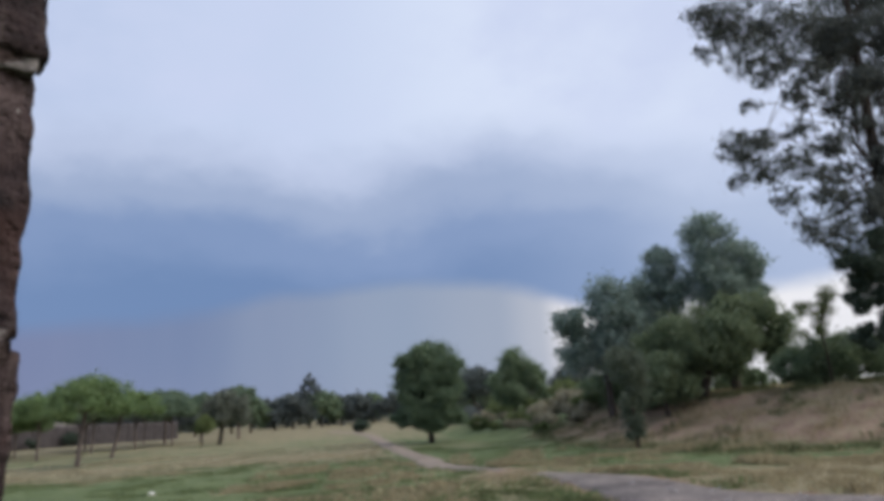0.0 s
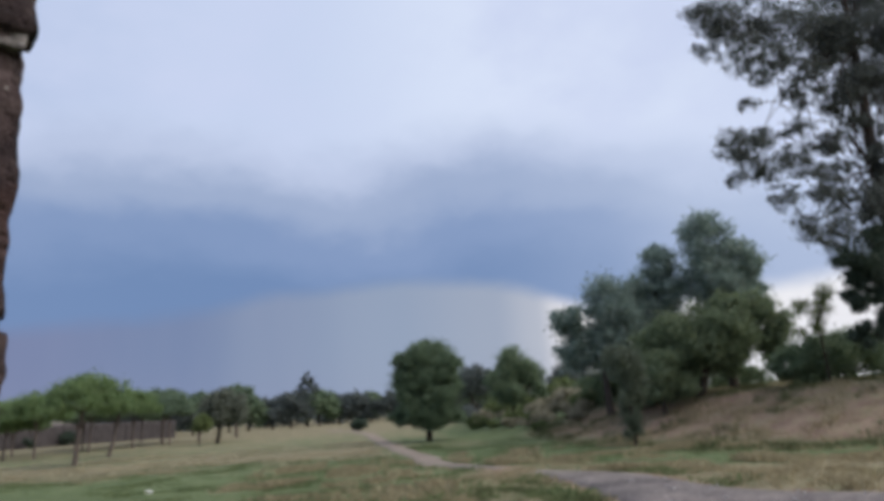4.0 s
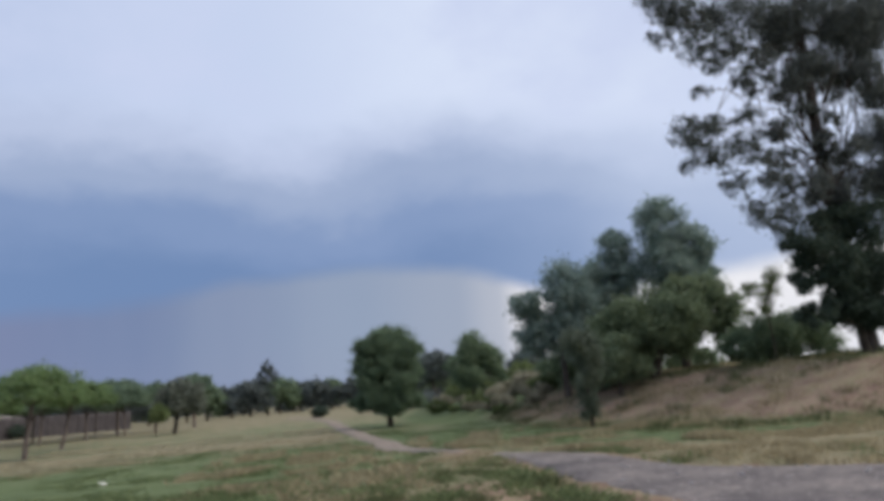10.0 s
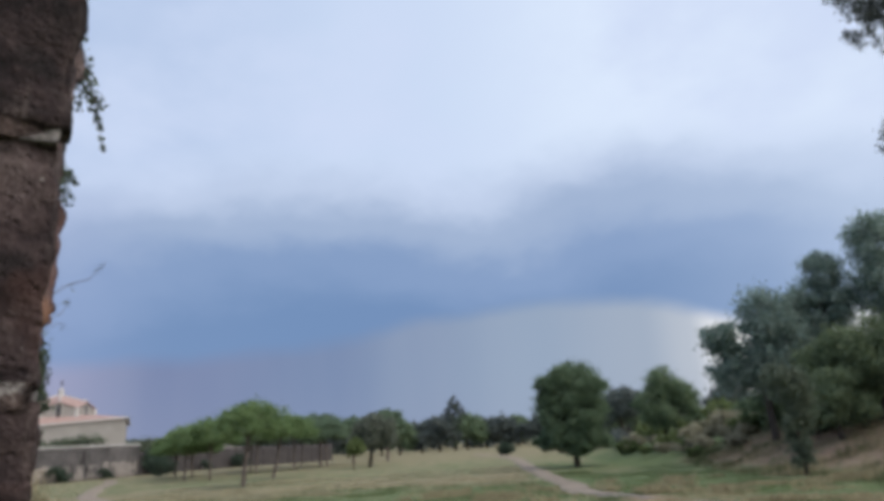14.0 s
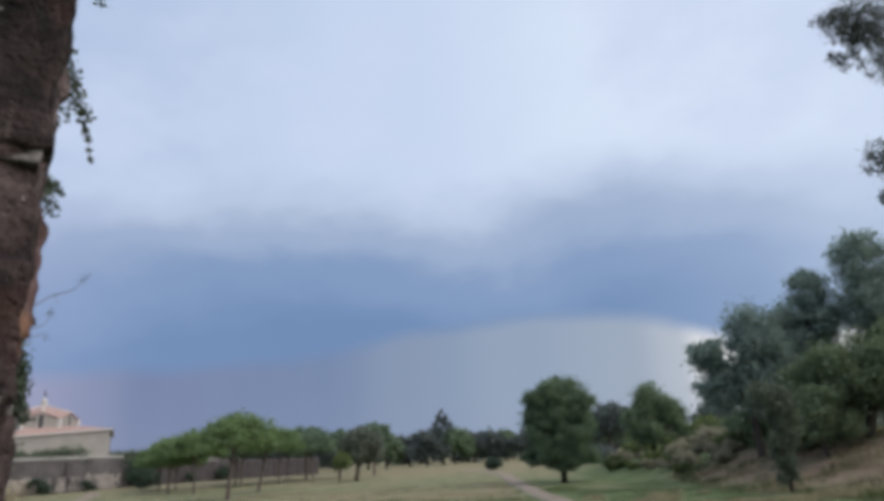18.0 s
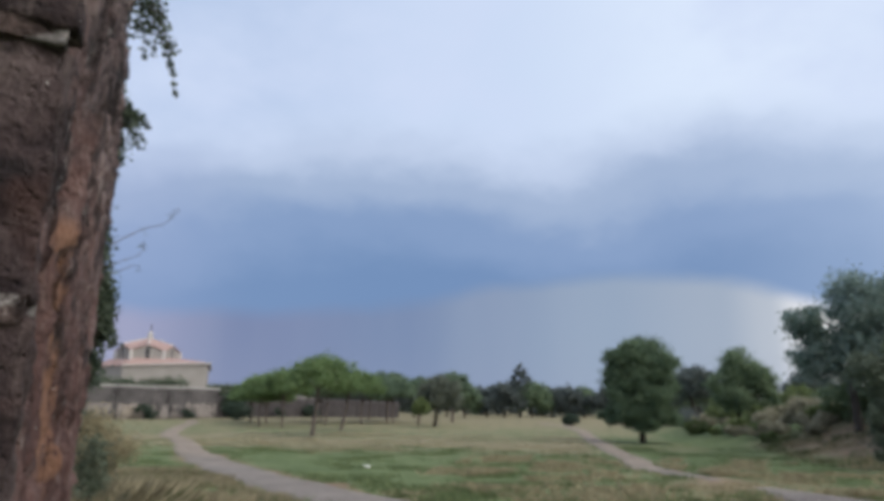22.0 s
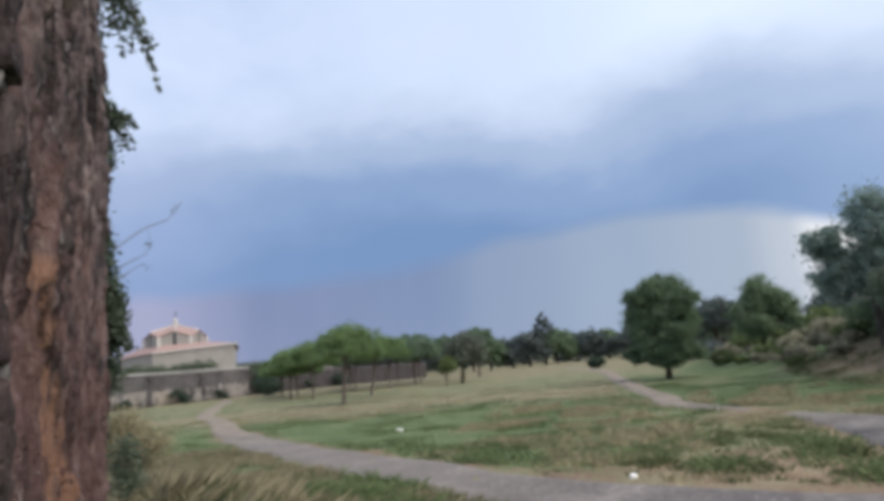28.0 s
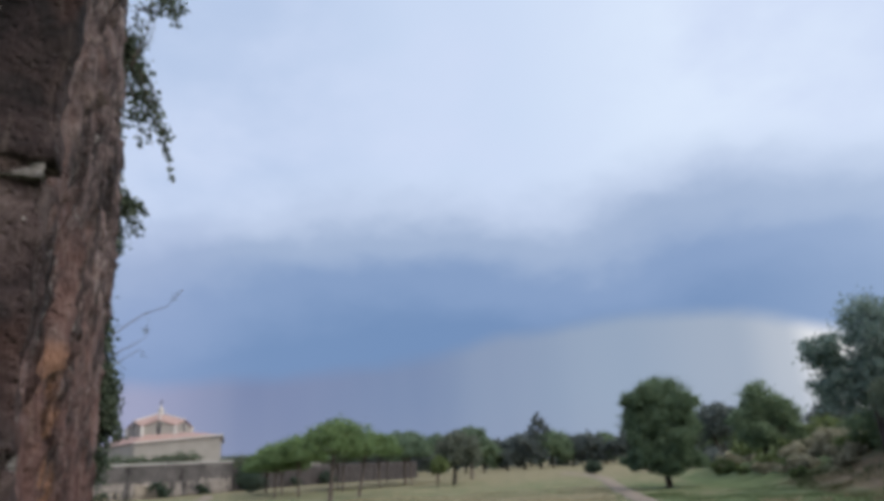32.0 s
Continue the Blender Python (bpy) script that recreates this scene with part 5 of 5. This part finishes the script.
part("lantern", mesh_of("lantern", *prism(6, 0.95, 0.75, 22.8, 24.7), PALE_RIB), church)
part("lantern_cap", mesh_of("lantern_cap", *prism(6, 1.1, 0.1, 24.7, 25.7), PALE_RIB), church)
part("cross", mesh_of("cross", *joined([box(-0.1, 0.1, -0.1, 0.1, 25.5, 28.0), box(-0.6, 0.6, -0.08, 0.08, 27.0, 27.2)]), STEM), church, "thin dark cross")
for k in range(6):
    w = 2 * math.pi * (k + 0.5) / 6
    cx, cy = math.cos(w), math.sin(w)
    part("corner_pilaster", mesh_of("corner_pilaster", *prism(4, 0.7, 0.7, 13.0, 18.7, 45), PALE_RIB), church, at=pose(cx * 9.9, cy * 9.9, 0, 0, 0, math.degrees(w)))
    f = 2 * math.pi * (k + 1) / 6
    fx, fy = math.cos(f) * 9.9 * math.cos(math.pi / 6), math.sin(f) * 9.9 * math.cos(math.pi / 6)
    part("roof_rib", mesh_of("roof_rib", *tube([(fx * 1.05, fy * 1.05, 20.7), (fx * 0.08, fy * 0.08, 23.2)], [0.28, 0.24], 6), PALE_RIB), church)
    win = part("window", mesh_of("window", *box(-0.5, 0.12, -0.75, 0.75, 15.6, 19.8), DARK_PANE), church, "tall dark slit window", at=pose(fx, fy, 0, 0, 0, math.degrees(f)))
    part("window_frame", mesh_of("window_frame", *joined([box(0.0, 0.2, -0.95, -0.75, 15.5, 19.9), box(0.0, 0.2, 0.75, 0.95, 15.5, 19.9), box(0.0, 0.2, -0.95, 0.95, 19.8, 20.0)]), PALE_RIB), win)
hedge_rng = np.random.default_rng(91)
for i, (xa, ya, xb, yb, h) in enumerate([(-101, 136, -86, 144, 6.7), (-80, 150, -74, 154, 5.6)]):
    lob = [(xa + (xb - xa) * s, ya + (yb - ya) * s, h - 1.2, 2.8, 1.9 + 0.5 * math.sin(i * 3 + s * 9)) for s in np.linspace(0, 1, 7)]
    tree("hedge", (xa + (xb - xa) * 0.5, ya + (yb - ya) * 0.5, gz(xa, ya)), lob, 9000, 0.26, LEAF_SHADE, BARK, "clipped green hedge behind the old wall", "hedge", 0.15, 400 + i, per=5, fork=0.1)
for i, (x, y, w, d, h) in enumerate([(-84, 205, 16, 10, 9.2)]):
    low = thing("far_building", (x, y, gz(x, y)), "low pale building behind the old wall", "building", "far buildings", rz=20)
    part("wall", mesh_of("wall", *box(-w / 2, w / 2, -d / 2, d / 2, -0.5, h), PLASTER), low)
    part("roof", mesh_of("roof", *box(-w / 2 - 0.4, w / 2 + 0.4, -d / 2 - 0.4, d / 2 + 0.4, h, h + 0.5), COPING), low)
    for k in range(3):
        part("window", mesh_of("window", *box(-0.6, 0.6, -d / 2 - 0.05, -d / 2 + 0.2, h - 2.6, h - 1.0), DARK_PANE), low, at=pose((k - 1) * w * 0.3, 0, 0))


# ---- litter, stones ----
def crumpled(name, x, y, size, seed, label, category):
    me = rough_block((size, size * 0.7, size * 0.5), 5, seed, size * 0.18, size * 0.16)
    me.materials.clear()
    me.materials.append(PAPER)
    ob = new(name, me)
    ob.matrix_basis = pose(x, y, gz(x, y) + size * 0.22, 8, 5, seed * 40)
    tagged(ob, label, category, "litter in the meadow")


crumpled("litter", -6.6, 24.8, 0.22, 1, "crumpled white paper litter in the green grass", "litter")
crumpled("litter", 0.84, 12.55, 0.15, 2, "crumpled white plastic litter on the bare soil", "litter")
rng = np.random.default_rng(5)
for i in range(60):
    x, y = rng.uniform(3.5, 12), rng.uniform(8.5, 17)
    if path_distance(np.array([x]), np.array([y]))[0] > -0.2:
        continue
    me = rough_block((rng.uniform(0.04, 0.12), rng.uniform(0.04, 0.09), rng.uniform(0.03, 0.06)), 2, i, 0.015, 0.012)
    me.materials.clear()
    me.materials.append(COPING)
    ob = new("stone", me)
    ob.matrix_basis = pose(x, y, gz(x, y) + 0.085, 0, 0, rng.uniform(0, 360))
    tagged(ob, "small pale stone on the gravel", "stone", "stones on the gravel")


# ---- grass ----
def blades(rng, x, y, height, width, per, spread, lean=0.35):
    """Tapered blades in tufts at x, y (arrays)."""
    n = len(x) * per
    bx = np.repeat(x, per) + rng.normal(0, spread, n)
    by = np.repeat(y, per) + rng.normal(0, spread, n)
    bz = ground_z(bx, by) - 0.03
    h = np.repeat(height, per) * rng.uniform(0.5, 1.2, n)
    w = width * rng.uniform(0.6, 1.4, n)
    t = rng.uniform(0, 2 * math.pi, n)
    l = rng.normal(0, lean, (n, 2)) * h[:, None]
    s = np.stack([np.cos(t) * w, np.sin(t) * w, np.zeros(n)], -1)
    p = np.stack([bx, by, bz], -1)
    m = p + np.stack([l[:, 0] * 0.35, l[:, 1] * 0.35, h * 0.6], -1)
    tip = p + np.stack([l[:, 0], l[:, 1], h], -1)
    return np.stack([p - s, p + s, m + s * 0.6, tip], 1)


def field(rng, n, x0, x1, y0, y1):
    x, y = rng.uniform(x0, x1, n), y0 + (y1 - y0) * rng.random(n) ** 1.3
    keep = path_distance(x, y) > 0.1
    return x[keep], y[keep]


rng = np.random.default_rng(120)
x, y = field(rng, 34000, -26, 22, 9.5, 46)
tuft = value_noise(x, y, 0.75, 12)
d = dryness(x, y) + (value_noise(x, y, 0.35, 14) - 0.5) * 0.9
b = bareness(x, y)
g = (d < 0.5) & (tuft + rng.uniform(-0.25, 0.25, len(x)) > 0.35 + 0.22 * b)
h = 0.05 + 0.22 * np.clip(tuft[g] - 0.35, 0, 1)
me = quads_mesh("meadow_grass", blades(rng, x[g], y[g], h, 0.014, 7, 0.12), GRASS_GREEN)
tagged(new("meadow_grass", me), "short green grass tufts across the meadow", "grass", kind="stuff")
s = (d >= 0.42) & (tuft + rng.uniform(-0.25, 0.25, len(x)) > 0.38 + 0.3 * b)
h = 0.05 + 0.2 * np.clip(tuft[s] - 0.35, 0, 1)
me = quads_mesh("dry_meadow_grass", blades(rng, x[s], y[s], h, 0.013, 6, 0.13), GRASS_DRY)
tagged(new("dry_meadow_grass", me), "short straw-coloured dried grass across the meadow", "grass", kind="stuff")
# tall dry grass on the hump left of the path
n = 34000
x, y = rng.uniform(-15, -0.8, n), rng.uniform(4.2, 20, n)
side = (x - PIER_AT[0]) * math.cos(radians(PIER_TURN)) + (y - PIER_AT[1]) * math.sin(radians(PIER_TURN))
back = (y - PIER_AT[1]) * math.cos(radians(PIER_TURN)) - (x - PIER_AT[0]) * math.sin(radians(PIER_TURN))
k = ((side > 0.05) | (back > PIER_D) | (side < -PIER_W)) & (path_distance(x, y) > 0.35) & (value_noise(x, y, 0.5, 31) > 0.3) & (y + x * 0.95 < 11.6)
x, y = x[k], y[k]
h = (0.17 + 0.36 * np.exp(-(((x + 5.2) / 2.6) ** 2 + ((y - 7.5) / 3.0) ** 2))) * (0.6 + value_noise(x, y, 0.9, 33))
me = quads_mesh("tall_dry_grass", blades(rng, x, y, h, 0.0024, 7, 0.1, 0.5), GRASS_TALL)
tagged(new("tall_dry_grass", me), "tall straw-coloured dry grass beside the footpath", "grass", kind="stuff")
k = value_noise(x, y, 0.8, 36) > 0.52
me = quads_mesh("rank_green_grass", blades(rng, x[k], y[k], h[k] * 0.9, 0.003, 6, 0.12, 0.5), GRASS_RANK)
tagged(new("rank_green_grass", me), "rank green grass under the dry stalks", "grass", kind="stuff")
tree("low_shrub", (-4.06, 6.5, gz(-4.06, 6.5)), [(-4.05, 6.5, 1.2, 0.08, 0.12), (-4.07, 6.5, 1.0, 0.1, 0.12), (-4.02, 6.45, 0.85, 0.09, 0.1)], 1100, 0.022, LEAF_SHADE, STEM, "small dark green shrub in the tall dry grass", "shrub", 0.012, 500, per=200, tight=0.3)
tree("dry_bush", (-4.75, 7.5, gz(-4.75, 7.5)), [(-4.72, 7.5, 1.3, 0.26, 0.22), (-4.85, 7.5, 1.1, 0.32, 0.26), (-4.6, 7.5, 1.05, 0.3, 0.26)], 9000, 0.03, GRASS_DRY, STEM, "straw-coloured dried bush in the tall grass", "bush", 0.012, 501, per=90, slim=0.2)
# dry tufts on the bank
n = 12000
x, y = rng.uniform(12, 34, n), rng.uniform(16, 48, n)
k = x - bank_foot(y) > -2.0
x, y = x[k], y[k]
h = 0.05 + 0.3 * value_noise(x, y, 0.6, 41) ** 2
me = quads_mesh("bank_grass", blades(rng, x, y, h, 0.016, 6, 0.16), GRASS_DRY)
tagged(new("bank_grass", me), "thin dried grass on the brown bank", "grass", kind="stuff")
k = (value_noise(x, y, 0.45, 43) > 0.5) & (rng.random(len(x)) < 0.35)
me = quads_mesh("bank_weeds", blades(rng, x[k], y[k], 0.12 + 0.4 * value_noise(x[k], y[k], 0.8, 44) ** 2, 0.012, 9, 0.14), GRASS_RANK)
tagged(new("bank_weeds", me), "rough green-brown weeds on the bank", "weeds", kind="stuff")
n = 9000
x, y = rng.uniform(-4, 26, n), rng.uniform(9.5, 34, n)
k = (path_distance(x, y) > 0.15) & (value_noise(x, y, 0.55, 46) > 0.52) & (bareness(x, y) < 0.42) & (x - bank_foot(y) < 1.5) & (np.hypot(x - 0.84, y - 12.2) > 0.7)
x, y = x[k], y[k]
me = quads_mesh("straw_tussocks", blades(rng, x, y, 0.12 + 0.25 * value_noise(x, y, 0.9, 47) ** 2, 0.008, 14, 0.12, 0.5), GRASS_DRY)
tagged(new("straw_tussocks", me), "ragged straw-coloured tussocks beside the gravel", "grass", kind="stuff")
n = 9000
x, y = rng.uniform(-9, 9, n), rng.uniform(10.5, 21, n)
clump = value_noise(x, y, 0.9, 51) * 0.6 + value_noise(x, y, 2.2, 53) * 0.4
k = (path_distance(x, y) > 0.3) & (clump + rng.uniform(-0.1, 0.1, n) > 0.6) & (np.hypot(x - 0.84, y - 12.3) > 0.8)
x, y = x[k], y[k]
me = quads_mesh("dark_weeds", blades(rng, x, y, 0.07 + 0.16 * value_noise(x, y, 0.9, 52), 0.01, 10, 0.16, 0.7), GRASS_GREEN)
tagged(new("dark_weeds", me), "low dark green weeds on the dry soil", "weeds", kind="stuff")
# pale straw lying in streaks across the far meadow
n = 9000
x, y = rng.uniform(-24, 4, n), rng.uniform(36, 58, n)
k = (value_noise(x * 0.35, y, 0.8, 61) > 0.62) & (path_distance(x, y) > 0.4)
x, y = x[k], y[k]
me = quads_mesh("pale_straw", blades(rng, x, y, 0.1 + 0.12 * value_noise(x, y, 0.7, 62), 0.02, 6, 0.2, 0.8), GRASS_PALE)
tagged(new("pale_straw", me), "pale straw-coloured grass in streaks across the meadow", "grass", kind="stuff")
# ragged tufts along the sandy edge of the island, and rank weeds where the hump meets the gravel
n = 5200
x, y = rng.uniform(-8, 9, n), rng.uniform(10.2, 18.5, n)
d = path_distance(x, y)
k = (d > 0.25) & (d < 2.6) & (value_noise(x, y, 1.5, 71) * 0.65 + value_noise(x, y, 3.6, 72) * 0.35 > 0.62) & (x < 5.5) & (np.hypot(x - 0.84, y - 12.3) > 0.5)
x, y = x[k], y[k]
me = quads_mesh("verge_tufts", blades(rng, x, y, 0.06 + 0.12 * value_noise(x, y, 1.3, 73), 0.009, 12, 0.09, 0.6), GRASS_RANK)
tagged(new("verge_tufts", me), "small dark green grass tufts on sandy soil beside the gravel", "grass", kind="stuff")
n = 900
x, y = rng.normal(-3.7, 0.75, n), rng.normal(11.2, 0.75, n)
k = (path_distance(x, y) > 0.3) & (value_noise(x, y, 1.2, 75) > 0.35)
x, y = x[k], y[k]
me = quads_mesh("rank_weeds", blades(rng, x, y, 0.2 + 0.16 * value_noise(x, y, 1.3, 76), 0.012, 12, 0.1, 0.6), GRASS_GREEN)
tagged(new("rank_weeds", me), "lush dark green weeds between dry grass and gravel", "weeds", kind="stuff")
